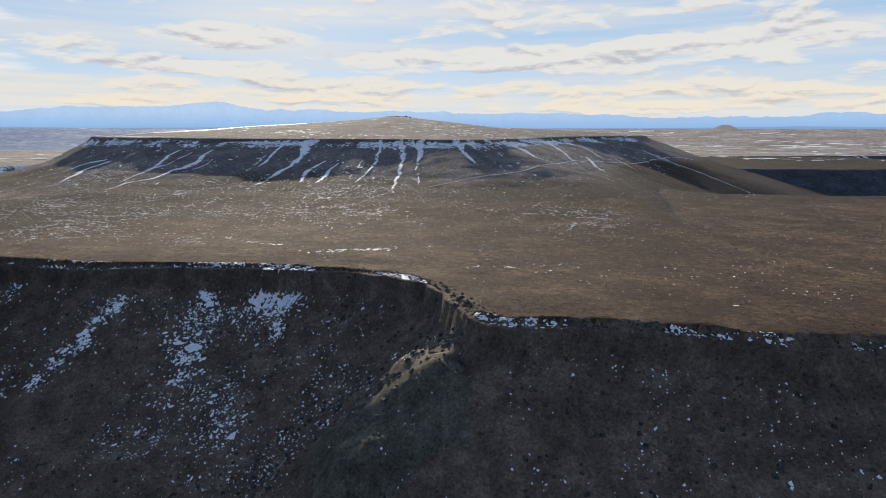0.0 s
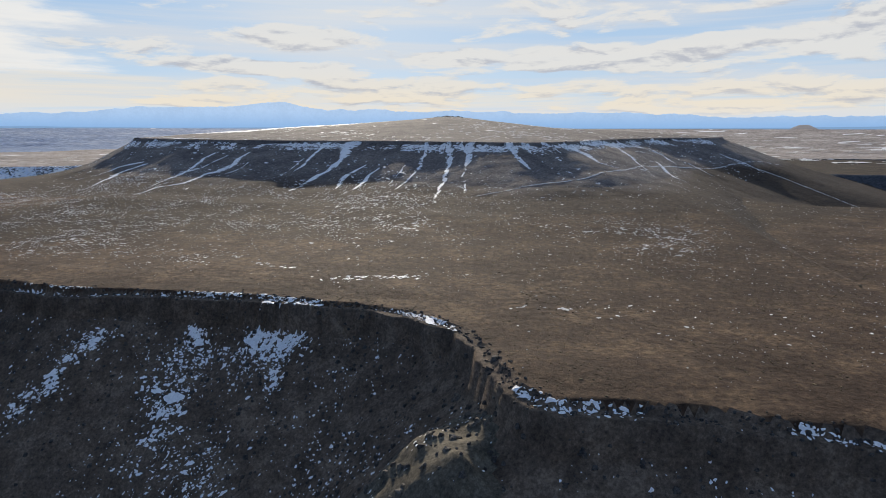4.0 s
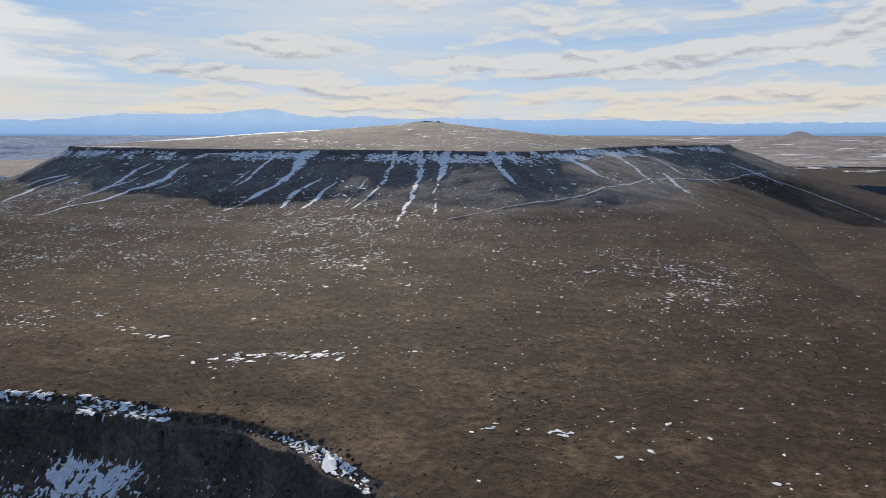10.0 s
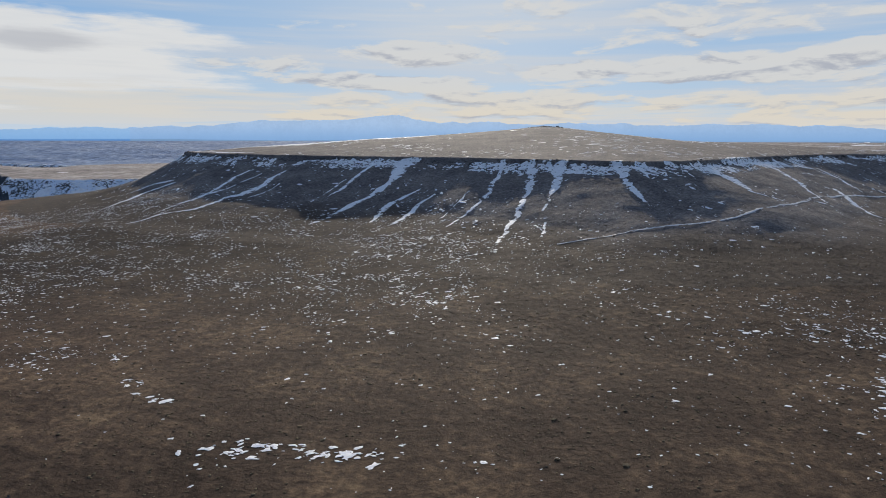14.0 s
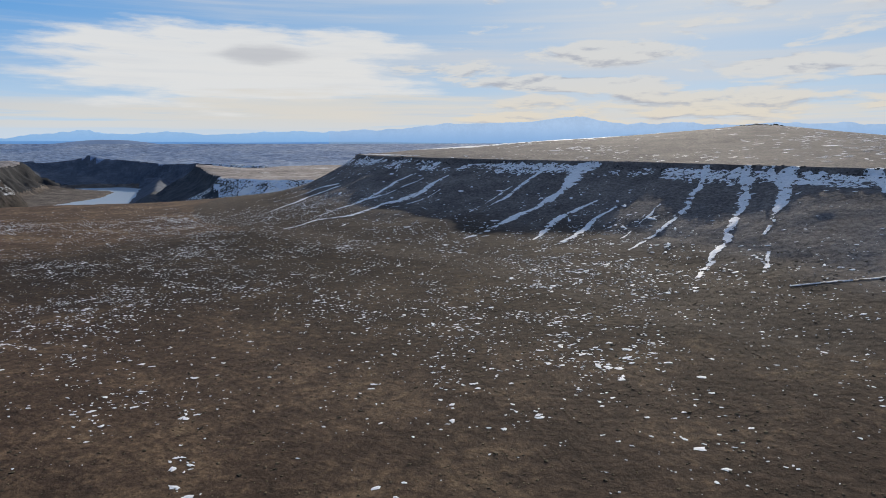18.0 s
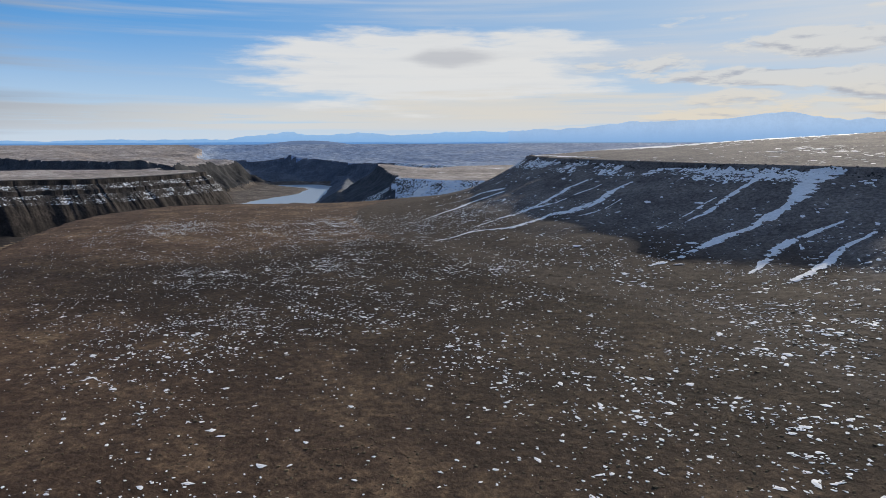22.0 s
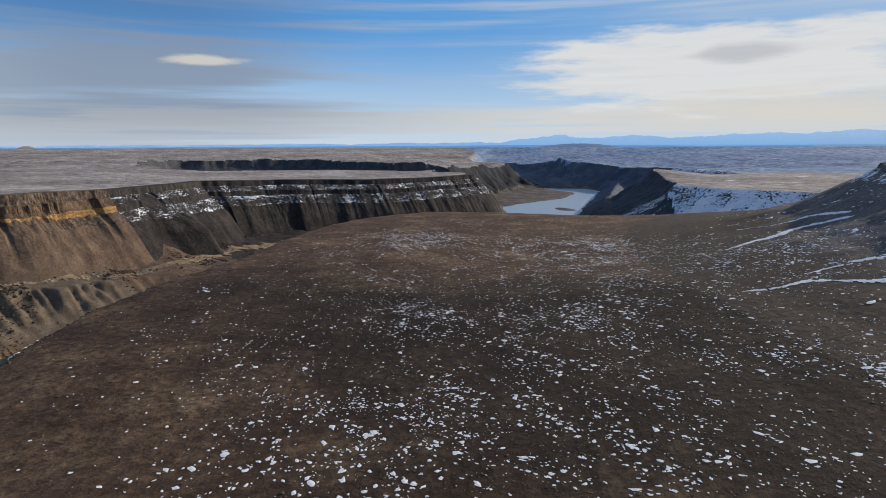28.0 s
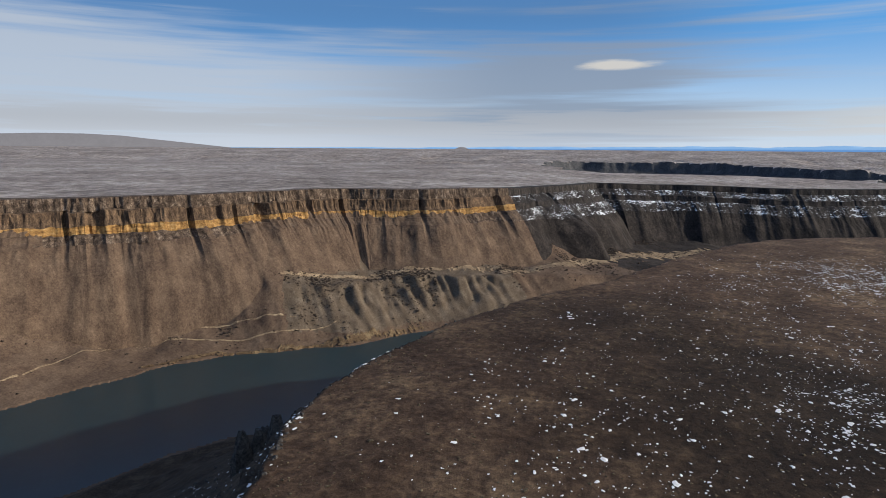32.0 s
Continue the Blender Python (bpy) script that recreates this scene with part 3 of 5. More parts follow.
    bank = 0.3 + 0.45 * np.clip((-x - 590) / 70, 0, 1) + mound * (0.34 * furrow - 0.08) + 0.12 * wob
    north = np.clip(((x + 1525) * 0.56 + (y - 1167) * 0.83 + 10) / 30, 0, 1) * np.clip((-x - 1350) / 100, 0, 1)
    bank = bank + 0.9 * north
    z = np.where(river > -90, np.minimum(z, WATER_Z + 1.0 + np.maximum(-river - 3, 0) * bank + np.maximum(-river - 45, 0) ** 2 * 0.016), z)
    z = np.where(river > 0, WATER_Z - 3, np.maximum(z, WATER_Z + 1))
    z = np.where((north > 0) & (river < -3) & (river > -150), np.maximum(z, WATER_Z + 1 + north * np.minimum(-river - 3, 147 + river) * 0.55), z)
    bar = 1 - np.hypot((x + 1773) / 62, (y - 1263) / 22) + 0.25 * rough(x, y, 30, 46, 3)
    z = np.where((bar > 0) & (river > -5), WATER_Z + 0.5 + 3 * bar, z)
    # the ground sinks below the horizon more slowly with distance
    r = np.hypot(x + 60, y - 300)
    z = np.where(r > 2900, z * r / 2900 * (1 / np.maximum(r, 1) - 1 / 4060) / (1 / 2900 - 1 / 4060), z)
    kind = np.zeros(x.shape, int)
    kind[(far > -2) | (bluff > -2)] = 4
    kind[(far <= -2) & (z_far >= z_near) & (z_far >= z_bluff)] = 3
    kind[(bluff <= -2) & (z_bluff > z_near) & (z_bluff > z_far)] = 5
    kind[(kind == 5) & (snowy > 0.5) & (x < -500)] = 9
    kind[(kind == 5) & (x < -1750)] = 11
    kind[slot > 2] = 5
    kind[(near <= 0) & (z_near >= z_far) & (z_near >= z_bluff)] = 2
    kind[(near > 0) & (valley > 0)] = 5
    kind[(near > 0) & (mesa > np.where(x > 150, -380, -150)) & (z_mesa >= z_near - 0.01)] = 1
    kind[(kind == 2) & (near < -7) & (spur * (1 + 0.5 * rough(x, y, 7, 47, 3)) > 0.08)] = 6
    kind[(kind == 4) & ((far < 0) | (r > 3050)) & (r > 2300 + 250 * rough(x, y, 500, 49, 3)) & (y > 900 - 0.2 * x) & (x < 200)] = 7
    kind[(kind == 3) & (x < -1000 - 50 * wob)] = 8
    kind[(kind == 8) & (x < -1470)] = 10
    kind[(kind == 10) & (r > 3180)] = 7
    kind[(river > -260 + 60 * wob) & (z < -171 + 2 * wob) & (x < -1620) & (north < 0.5)] = 12
    kind[mound * np.clip((-river - 6) / 10, 0, 1) * (z < -118) * (z > WATER_Z + 4) > 0.3 + 0.08 * wob] = 13
    return z, kind


def height(x, y):
    return terrain(np.atleast_1d(x), np.atleast_1d(y))[0]


# ---- the land: one sheet, split where its ground changes ----
CENTRE = (-60.0, 300.0)


AZ = np.concatenate([np.arange(-48, 150, 0.2), np.arange(150, 312, 0.75)])
RAD = np.concatenate([np.arange(0.5, 420, 1.7), np.arange(420, 1000, 2.6), np.arange(1000, 1650, 4.5), np.arange(1650, 3150, 12.0), np.geomspace(3150, 4050, 26)])
A, R = np.meshgrid(np.radians(AZ), RAD)
LAND_X, LAND_Y = CENTRE[0] - np.sin(A) * R, CENTRE[1] + np.cos(A) * R
LAND_Z, LAND_KIND = terrain(LAND_X, LAND_Y)


def lie(x, y):
    """Height of the finished sheet at each place."""
    x, y = np.asarray(x, float), np.asarray(y, float)
    a = (np.degrees(np.arctan2(CENTRE[0] - x, y - CENTRE[1])) + 48) % 360 - 48
    r = np.hypot(x - CENTRE[0], y - CENTRE[1])
    i = np.clip(np.searchsorted(RAD, r) - 1, 0, len(RAD) - 2)
    j = np.clip(np.searchsorted(AZ, a) - 1, 0, len(AZ) - 1)
    k = (j + 1) % len(AZ)
    u = np.clip((r - RAD[i]) / (RAD[i + 1] - RAD[i]), 0, 1)
    v = np.clip((a - AZ[j]) / np.where(k > 0, AZ[k] - AZ[j], 0.75), 0, 1)
    return (LAND_Z[i, j] * (1 - u) + LAND_Z[i + 1, j] * u) * (1 - v) + (LAND_Z[i, k] * (1 - u) + LAND_Z[i + 1, k] * u) * v


def build_land():
    x, y, z, kind = LAND_X, LAND_Y, LAND_Z, LAND_KIND
    rows, cols = x.shape
    i, j = np.meshgrid(np.arange(rows - 1), np.arange(cols), indexing="ij")
    k = (j + 1) % cols
    quads = np.stack([i * cols + j, (i + 1) * cols + j, (i + 1) * cols + k, i * cols + k], -1).reshape(-1, 4)
    corner_kind = kind.reshape(-1)[quads]
    face_kind = corner_kind[:, 0]
    for top in (4, 7):
        for c in range(1, 4):
            face_kind = np.where((face_kind == top) & (corner_kind[:, c] != top), corner_kind[:, c], face_kind)
    points = np.stack([x, y, z], -1).reshape(-1, 3)
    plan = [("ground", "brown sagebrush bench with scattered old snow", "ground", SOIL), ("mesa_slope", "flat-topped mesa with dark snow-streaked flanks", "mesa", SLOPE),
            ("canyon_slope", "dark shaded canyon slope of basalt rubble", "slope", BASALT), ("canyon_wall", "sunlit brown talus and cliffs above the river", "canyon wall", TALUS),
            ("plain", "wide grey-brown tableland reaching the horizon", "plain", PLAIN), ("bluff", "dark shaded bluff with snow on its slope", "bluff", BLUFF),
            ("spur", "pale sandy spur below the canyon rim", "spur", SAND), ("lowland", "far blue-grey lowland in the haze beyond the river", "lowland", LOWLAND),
            ("canyon_wall", "brown talus of the far canyon bend, toned dark for shade", "canyon wall", SHADED_TALUS), ("bluff_slope", "shaded bluff slope under patchy blue-white snow", "slope", SNOWY_BLUFF),
            ("headland", "hazy headlands at the river bend, shade put into their colour", "bluff", HEADLAND), ("far_bluff", "blue hazy bluffs beyond the river pool", "bluff", HAZY_BLUFF), ("river_flat", "pale sandy flats and spit beside the river pool", "sand flat", FLATS),
            ("badland", "grey-tan gullied clay hills above the river bank", "hill", BADLAND)]
    for n, (name, label, category, material) in enumerate(plan):
        faces = quads[face_kind == n]
        if not len(faces):
            continue
        used, back = np.unique(faces, return_inverse=True)
        me = bpy.data.meshes.new(name)
        me.vertices.add(len(used))
        me.vertices.foreach_set("co", points[used].ravel())
        me.loops.add(faces.size)
        me.loops.foreach_set("vertex_index", back.astype(np.int32).ravel())
        me.polygons.add(len(faces))
        me.polygons.foreach_set("loop_start", np.arange(0, faces.size, 4, dtype=np.int32))
        me.polygons.foreach_set("use_smooth", np.ones(len(faces), bool))
        me.update(calc_edges=True)
        me.materials.append(material)
        tagged(new(name, me), label, category, kind="structure")


build_land()


def part(name, bm, material, parent=None, label=""):
    me = bpy.data.meshes.new(name)
    bm.to_mesh(me)
    bm.free()
    me.materials.append(material)
    ob = new(name, me)
    ob.parent = parent
    return tagged(ob, label)


def build_river():
    bm = bmesh.new()
    bm.faces.new([bm.verts.new((x, y, WATER_Z)) for x, y in ((-150, -400), (-150, 200), (-1000, 1300), (-2500, 2100), (-3700, 2100), (-3700, 1400), (-900, -100), (-450, -400))])
    tagged(part("river", bm, WATER), "dark blue-green river, its far pool painted pale for reflected sky", "river", kind="structure")


build_river()


# ---- shared mesh makers ----
def mesh_object(name, points, faces, material, parent=None, soft=False):
    """A mesh object from arrays; faces all have the same number of corners."""
    points, faces = np.asarray(points, float), np.asarray(faces, np.int32)
    me = bpy.data.meshes.new(name)
    me.vertices.add(len(points))
    me.vertices.foreach_set("co", points.ravel())
    me.loops.add(faces.size)
    me.loops.foreach_set("vertex_index", faces.ravel())
    me.polygons.add(len(faces))
    me.polygons.foreach_set("loop_start", np.arange(0, faces.size, faces.shape[1], dtype=np.int32))
    me.polygons.foreach_set("use_smooth", np.full(len(faces), soft))
    me.update(calc_edges=True)
    me.materials.append(material)
    ob = new(name, me)
    ob.parent = parent
    return ob


rng = np.random.default_rng(7)


def pads(x, y, size, stretch=1.9, turn=0.2, lift=0.1, dome=0.06, corners=7, ragged=0.5, slack=1.5):
    """Thin ragged pads that lie on the land, joined: points and triangles."""
    n = len(x)
    a = np.linspace(0, 2 * np.pi, corners, endpoint=False)[None] + rng.uniform(-0.3, 0.3, (n, corners))
    rr = size[:, None] * (1 + ragged * rng.uniform(-1, 1, (n, corners)))
    u, v = np.cos(a) * rr * np.sqrt(stretch), np.sin(a) * rr / np.sqrt(stretch)
    t = (turn + rng.normal(0, 0.6, n))[:, None]
    px, py = x[:, None] + u * np.cos(t) - v * np.sin(t), y[:, None] + u * np.sin(t) + v * np.cos(t)
    pz = lie(px, py) + lift - 0.04
    mid = np.stack([x, y, lie(x, y) + lift + dome * np.minimum(size, 2.5)], -1)
    flat = np.ptp(np.concatenate([pz, mid[:, 2:]], 1), axis=1) < slack * size + 0.3
    px, py, pz, mid = px[flat], py[flat], pz[flat], mid[flat]
    n = len(px)
    points = np.concatenate([np.stack([px, py, pz], -1), mid[:, None]], 1).reshape(-1, 3)
    k = np.arange(corners)
    tri = np.stack([k, (k + 1) % corners, np.full(corners, corners)], -1)
    faces = (np.arange(n)[:, None, None] * (corners + 1) + tri[None]).reshape(-1, 3)
    return points, faces


def tufts(x, y, size, tall=0.7, sides=5):
    """Low ragged domes for shrubs: points and triangles."""
    n = len(x)
    a = np.linspace(0, 2 * np.pi, sides, endpoint=False)[None] + rng.uniform(-0.4, 0.4, (n, sides))
    low = size[:, None] * rng.uniform(0.6, 1.0, (n, sides))
    high = size[:, None] * rng.uniform(0.45, 1.05, (n, sides))
    ground = lie(x, y)
    rings = []
    for rad, h0, h1 in ((low, -0.1, -0.1), (high, 0.3, 0.75)):
        rings.append(np.stack([x[:, None] + np.cos(a) * rad, y[:, None] + np.sin(a) * rad, ground[:, None] + size[:, None] * tall * rng.uniform(h0, h1, (n, sides))], -1))
    top = np.stack([x + rng.normal(0, 0.15, n) * size, y + rng.normal(0, 0.15, n) * size, ground + size * tall * rng.uniform(0.6, 1.1, n)], -1)
    points = np.concatenate(rings + [top[:, None]], 1).reshape(-1, 3)
    k = np.arange(sides)
    q = (k + 1) % sides
    tri = np.concatenate([np.stack([k, q, q + sides], -1), np.stack([k, q + sides, k + sides], -1), np.stack([k + sides, q + sides, np.full(sides, 2 * sides)], -1)])
    return points, (np.arange(n)[:, None, None] * (2 * sides + 1) + tri[None]).reshape(-1, 3)


def stones(x, y, size, flat=0.75):
    """Angular half-sunk stones, joined."""
    n, c = len(x), 6
    a = np.linspace(0, 2 * np.pi, c, endpoint=False)[None] + rng.uniform(-0.45, 0.45, (n, c))
    ground = lie(x, y)
    low, high = size[:, None] * rng.uniform(0.75, 1.2, (n, c)), size[:, None] * rng.uniform(0.35, 0.85, (n, c))
    base = np.stack([x[:, None] + np.cos(a) * low, y[:, None] + np.sin(a) * low, np.broadcast_to((ground - 0.35 * size)[:, None], (n, c))], -1)
    head = np.stack([x[:, None] + np.cos(a) * high, y[:, None] + np.sin(a) * high, ground[:, None] + size[:, None] * flat * rng.uniform(0.45, 1.0, (n, c))], -1)
    top = np.stack([x, y, ground + size * flat * rng.uniform(0.7, 1.1, n)], -1)
    points = np.concatenate([base, head, top[:, None]], 1).reshape(-1, 3)
    k = np.arange(c)
    q = (k + 1) % c
    tri = np.concatenate([np.stack([k, q, q + c], -1), np.stack([k, q + c, k + c], -1), np.stack([k + c, q + c, np.full(c, 2 * c)], -1)])
    return points, (np.arange(n)[:, None, None] * (2 * c + 1) + tri[None]).reshape(-1, 3)


def along(line, step):
    """Places every step metres along a line, and the unit normals to its left."""
    p = np.array(line, float)
    long = np.concatenate([[0], np.cumsum(np.hypot(*np.diff(p, axis=0).T))])
    s = np.arange(0, long[-1], step)
    x, y = np.interp(s, long, p[:, 0]), np.interp(s, long, p[:, 1])
    dx, dy = np.gradient(x), np.gradient(y)
    h = np.hypot(dx, dy) + 1e-9
    return s, x, y, -dy / h, dx / h


# ---- snow ----
def drift(x, y, size, label, group, lift=0.12):
    """A broken drift: its largest patches as parts, the scraps joined."""
    base = new("snow_drift")
    base.location = (float(np.mean(x)), float(np.mean(y)), float(lie(np.mean(x), np.mean(y))))
    tagged(base, label, "snow drift", group)
    order = np.argsort(-size)
    shift = np.array(base.location)
    for i in order[:40]:
        p, f = pads(x[i:i + 1], y[i:i + 1], size[i:i + 1], corners=10, lift=lift, slack=5.0)
        if len(p):
            mesh_object("snow_patch", p - shift, f, SNOW, base)
    if len(order) > 40:
        p, f = pads(x[order[40:]], y[order[40:]], size[order[40:]], lift=lift, slack=5.0)
        tagged(mesh_object("scattered_snow", p - shift, f, SNOW, base), kind="stuff")


NEAR_BEDS = [  # beds of snow on the bench: centre, half width, half depth, turn, how much lies there
    (-78, 438, 15, 16, 24, 0.65), (-74, 486, 19, 16, 18, 0.45), (-47, 417, 8, 6, 17, 0.6), (-42, 437, 6, 6, 14, 0.6), (-228, 370, 21, 28, 63, 0.6), (-137, 446, 31, 39, 36, 0.45), (-218, 441, 37, 74, 50, 0.3), (-80, 409, 31, 20, 28, 0.25),
    (-144, 349, 17, 23, 57, 0.25), (-18, 389, 10, 17, 9, 0.2), (-237, 375, 9, 15, 77, 0.75), (-211, 357, 9, 23, 82, 0.65), (-237, 409, 20, 24, 67, 0.45), (-193, 418, 14, 16, 58, 0.5), (-168, 438, 12, 13, 47, 0.6), (-136, 462, 8, 11, 32, 0.8)]
FAR_BEDS = [
    (-175, 483, 15, 20, 38, 0.5), (-211, 520, 38, 25, 39, 0.45), (-299, 469, 48, 30, 61, 0.4), (-512, 468, 25, 32, 74, 0.6), (-460, 553, 48, 22, 61, 0.6), (-326, 570, 45, 39, 48, 0.5), (-434, 565, 18, 17, 57, 0.65), (-325, 519, 41, 66, 53, 0.36),
    (-314, 420, 23, 20, 74, 0.5), (-294, 471, 20, 26, 58, 0.6), (-281, 359, 14, 26, 91, 0.16), (-284, 475, 25, 84, 37, 0.34), (-188, 441, 29, 42, 29, 0.45), (-80, 472, 37, 64, 13, 0.5), (84, 401, 29, 22, -12, 0.45), (90, 387, 18, 35, -19, 0.4), (-230, 440, 110, 70, 50, 0.22), (-400, 500, 120, 80, 60, 0.24), (-70, 455, 80, 60, 15, 0.2)]


def beds(x, y, rows):
    """How much snow lies at each place, 0 to 1."""
    most = np.full(x.shape, 0.035)
    for cx, cy, w, d, turn, h in rows:
        c, q = math.cos(radians(turn)), math.sin(radians(turn))
        u, v = (x - cx) * c + (y - cy) * q, (y - cy) * c - (x - cx) * q
        most = np.maximum(most, h * np.exp(-((u / w / 1.35) ** 2 + (v / d / 1.35) ** 2)))
    return most


def build_bench_snow():
    n = 900000
    x, y = rng.uniform(-600, 330, n), rng.uniform(205, 625, n)
    rim, mesa = signed(x, y, NEAR_RIM), signed(x, y, MESA_RIM)
    want = beds(x, y, NEAR_BEDS + FAR_BEDS)
    clump = np.clip(0.75 + 0.5 * rough(x, y, 30, 51, 3), 0.2, 1.3) * np.clip(0.72 + 0.95 * rough(x, y * 1.5, 8, 53, 2), 0.15, 1.7)
    keep = (rng.random(n) < want * clump * 0.62 * np.clip((rim - 8) / 40, 0.06, 1)) & (rim > 1) & (mesa < -50)
    x, y, want = x[keep], y[keep], want[keep]
    size = np.clip(np.exp(rng.normal(-1.5, 0.55, len(x))), 0.08, 0.95) * np.clip(0.8 + 0.5 * want, 0.7, 1.25) * np.where(y > 480, 1.05, 1.0)
    order = np.argsort(np.hypot(x + 190, y - 400))
    near, rest = order[:280], order[280:]
    base = new("snow_field")
    tagged(base, "many small patches of old snow on the brown bench", "snow", kind="stuff")
    mesh_object("scattered_snow", *pads(x[rest], y[rest], size[rest], stretch=1.6), SNOW, base)
    for i in near:
        p, f = pads(x[i:i + 1], y[i:i + 1], size[i:i + 1], stretch=1.6, corners=9)
        mesh_object("snow_patch", p, f, SNOW, base)
    # larger drifts that stand out
    for cx, cy, w, d, count in ((-57, 306, 3.2, 2.6, 26), (-43, 310, 7, 1.6, 44), (-34, 312.5, 4, 1.3, 22), (-90, 323, 4, 0.9, 12), (31, 269, 2.0, 1.0, 9), (20, 270, 5, 1.0, 8), (-8, 314, 1.6, 0.9, 6),
                                (-47, 419, 8, 6, 60), (-103, 331, 3, 1.2, 10), (-122, 345, 2.4, 1, 8), (-392, 341, 3.5, 1.6, 14), (-155, 517, 7, 4, 40), (-400, 536, 26, 2.2, 70)):
        x, y = rng.normal(cx, w, count), rng.normal(cy, d, count)
        drift(x, y, np.exp(rng.normal(-0.85, 0.45, count)), "broken drift of old white snow on the bench", "drifts on the bench")


def ribbon(line, widths, lift, step=1.0, cells=9, gaps=0.25, wander=1.5, seed=0, material=None, name="snow_streak"):
    """A ragged strip that lies on the land along a line, with holes where it has melted."""
    s, x, y, nx, ny = along(line, step)
    f = s / s[-1]
    w = np.interp(f, np.linspace(0, 1, len(widths)), widths) * (1 + 0.35 * rough(s, s * 0 + seed * 31, 7, seed, 3))
    bend = wander * rough(s, s * 0 + seed * 17 + 5, 16, seed + 3, 3)
    v = np.linspace(-0.5, 0.5, cells + 1)[None] + 0.1 * rng.uniform(-1, 1, (len(s), cells + 1))
    off = bend[:, None] + v * w[:, None]
    px, py = x[:, None] + nx[:, None] * off, y[:, None] + ny[:, None] * off
    pz = lie(px, py) + lift + 0.05 * rng.uniform(-1, 1, px.shape) - 0.1 * (np.abs(v) > 0.42)
    cols = cells + 1
    i, j = np.meshgrid(np.arange(len(s) - 1), np.arange(cells), indexing="ij")
    quads = np.stack([i * cols + j, i * cols + j + 1, (i + 1) * cols + j + 1, (i + 1) * cols + j], -1)
    side = np.abs((np.arange(cells) + 0.5) / cells - 0.5)[None] * 2
    hole = 0.5 + 0.5 * rough(px[:-1, :-1], py[:-1, :-1], 2.4, seed + 7, 3)
    keep = hole > gaps + 0.38 * side ** 2 + 0.06 * f[:-1, None] + 0.3 * f[:-1, None] ** 4
    points = np.stack([px, py, pz], -1).reshape(-1, 3)
    if name != "snow_streak":
        return mesh_object(name, points, quads[keep].reshape(-1, 4), material)
    # each patch that hangs together is a part
    patch = np.where(keep, np.arange(keep.size).reshape(keep.shape) + 1, 0)
    for turn in range(400):
        wide = np.pad(patch, 1)
        grown = np.where(keep, np.max([wide[1:-1, 1:-1], wide[:-2, 1:-1], wide[2:, 1:-1], wide[1:-1, :-2], wide[1:-1, 2:]], axis=0), 0)
        if (grown == patch).all():
            break
        patch = grown
    base = new(name)
    base.location = points[len(points) // 2]
    shift = np.array(base.location)
    marks, counts = np.unique(patch[patch > 0], return_counts=True)
    order = marks[np.argsort(-counts)]
    for mark in order[:14]:
        f = quads[patch == mark].reshape(-1, 4)
        used, back = np.unique(f, return_inverse=True)
        mesh_object("snow_patch", points[used] - shift, back.reshape(-1, 4), material, base)
    if len(order) > 14:
        f = quads[np.isin(patch, order[14:])].reshape(-1, 4)
        used, back = np.unique(f, return_inverse=True)
        tagged(mesh_object("scattered_snow", points[used] - shift, back.reshape(-1, 4), material, base), kind="stuff")
    return base


WEST_STREAKS = [
    ([(-336, 641), (-361, 641), (-360, 609), (-357, 587)], (3.5, 7, 4), 0.04), ([(-346, 652), (-378, 658), (-392, 646), (-415, 646)], (2.5, 4, 2), 0.08), ([(-269, 646), (-276, 634), (-276, 604), (-280, 590), (-291, 576)], (2.5, 4.8, 2.5), 0.08),
    ([(-251, 635), (-260, 622), (-265, 608), (-281, 597), (-288, 560)], (1.6, 2.8, 1.2), 0.15), ([(-230, 635), (-236, 626), (-235, 612), (-239, 600), (-254, 590), (-260, 568), (-279, 553), (-286, 530)], (2.5, 7, 4, 1.6), 0.08), ([(-222, 612), (-231, 592), (-244, 581)], (1.2, 1.6, 1), 0.25)]
MID_STREAKS = [
    ([(-157, 645), (-163, 624), (-168, 601), (-173, 583)], (4, 3.5, 2), 0.1), ([(-172, 615), (-177, 593), (-181, 573)], (1.5, 1.8, 1), 0.2), ([(-134, 644), (-136, 628), (-136, 606), (-139, 591), (-149, 571), (-154, 549), (-161, 534)], (15, 6.5, 4, 2.2), 0.06),
    ([(-109, 592), (-121, 573), (-123, 559), (-123, 536)], (1.4, 4, 2), 0.15), ([(-96, 581), (-101, 566), (-103, 549), (-108, 533)], (1.8, 4, 2.5), 0.15), ([(-73, 580), (-78, 559), (-82, 536)], (1, 1.6, 1.2), 0.3)]
FRONT_STREAKS = [
    ([(-61, 623), (-60, 601), (-61, 577), (-65, 556), (-69, 541), (-73, 525)], (4, 3.8, 1.6), 0.2), ([(-42, 614), (-38, 596), (-36, 568), (-37, 546), (-39, 526), (-39, 493)], (6, 4.8, 3.8, 1.8), 0.16), ([(-23, 607), (-20, 584), (-21, 556), (-24, 536)], (8, 6, 3.4, 1.5), 0.12),
    ([(-19, 521), (-21, 497)], (1.4, 2), 0.3), ([(13, 595), (17, 575), (21, 551), (26, 539), (30, 530)], (7, 4.5, 2), 0.14), ([(25, 592), (27, 583), (31, 568)], (5, 3, 1), 0.2), ([(39, 599), (50, 601), (55, 586)], (4, 3, 2), 0.25)]
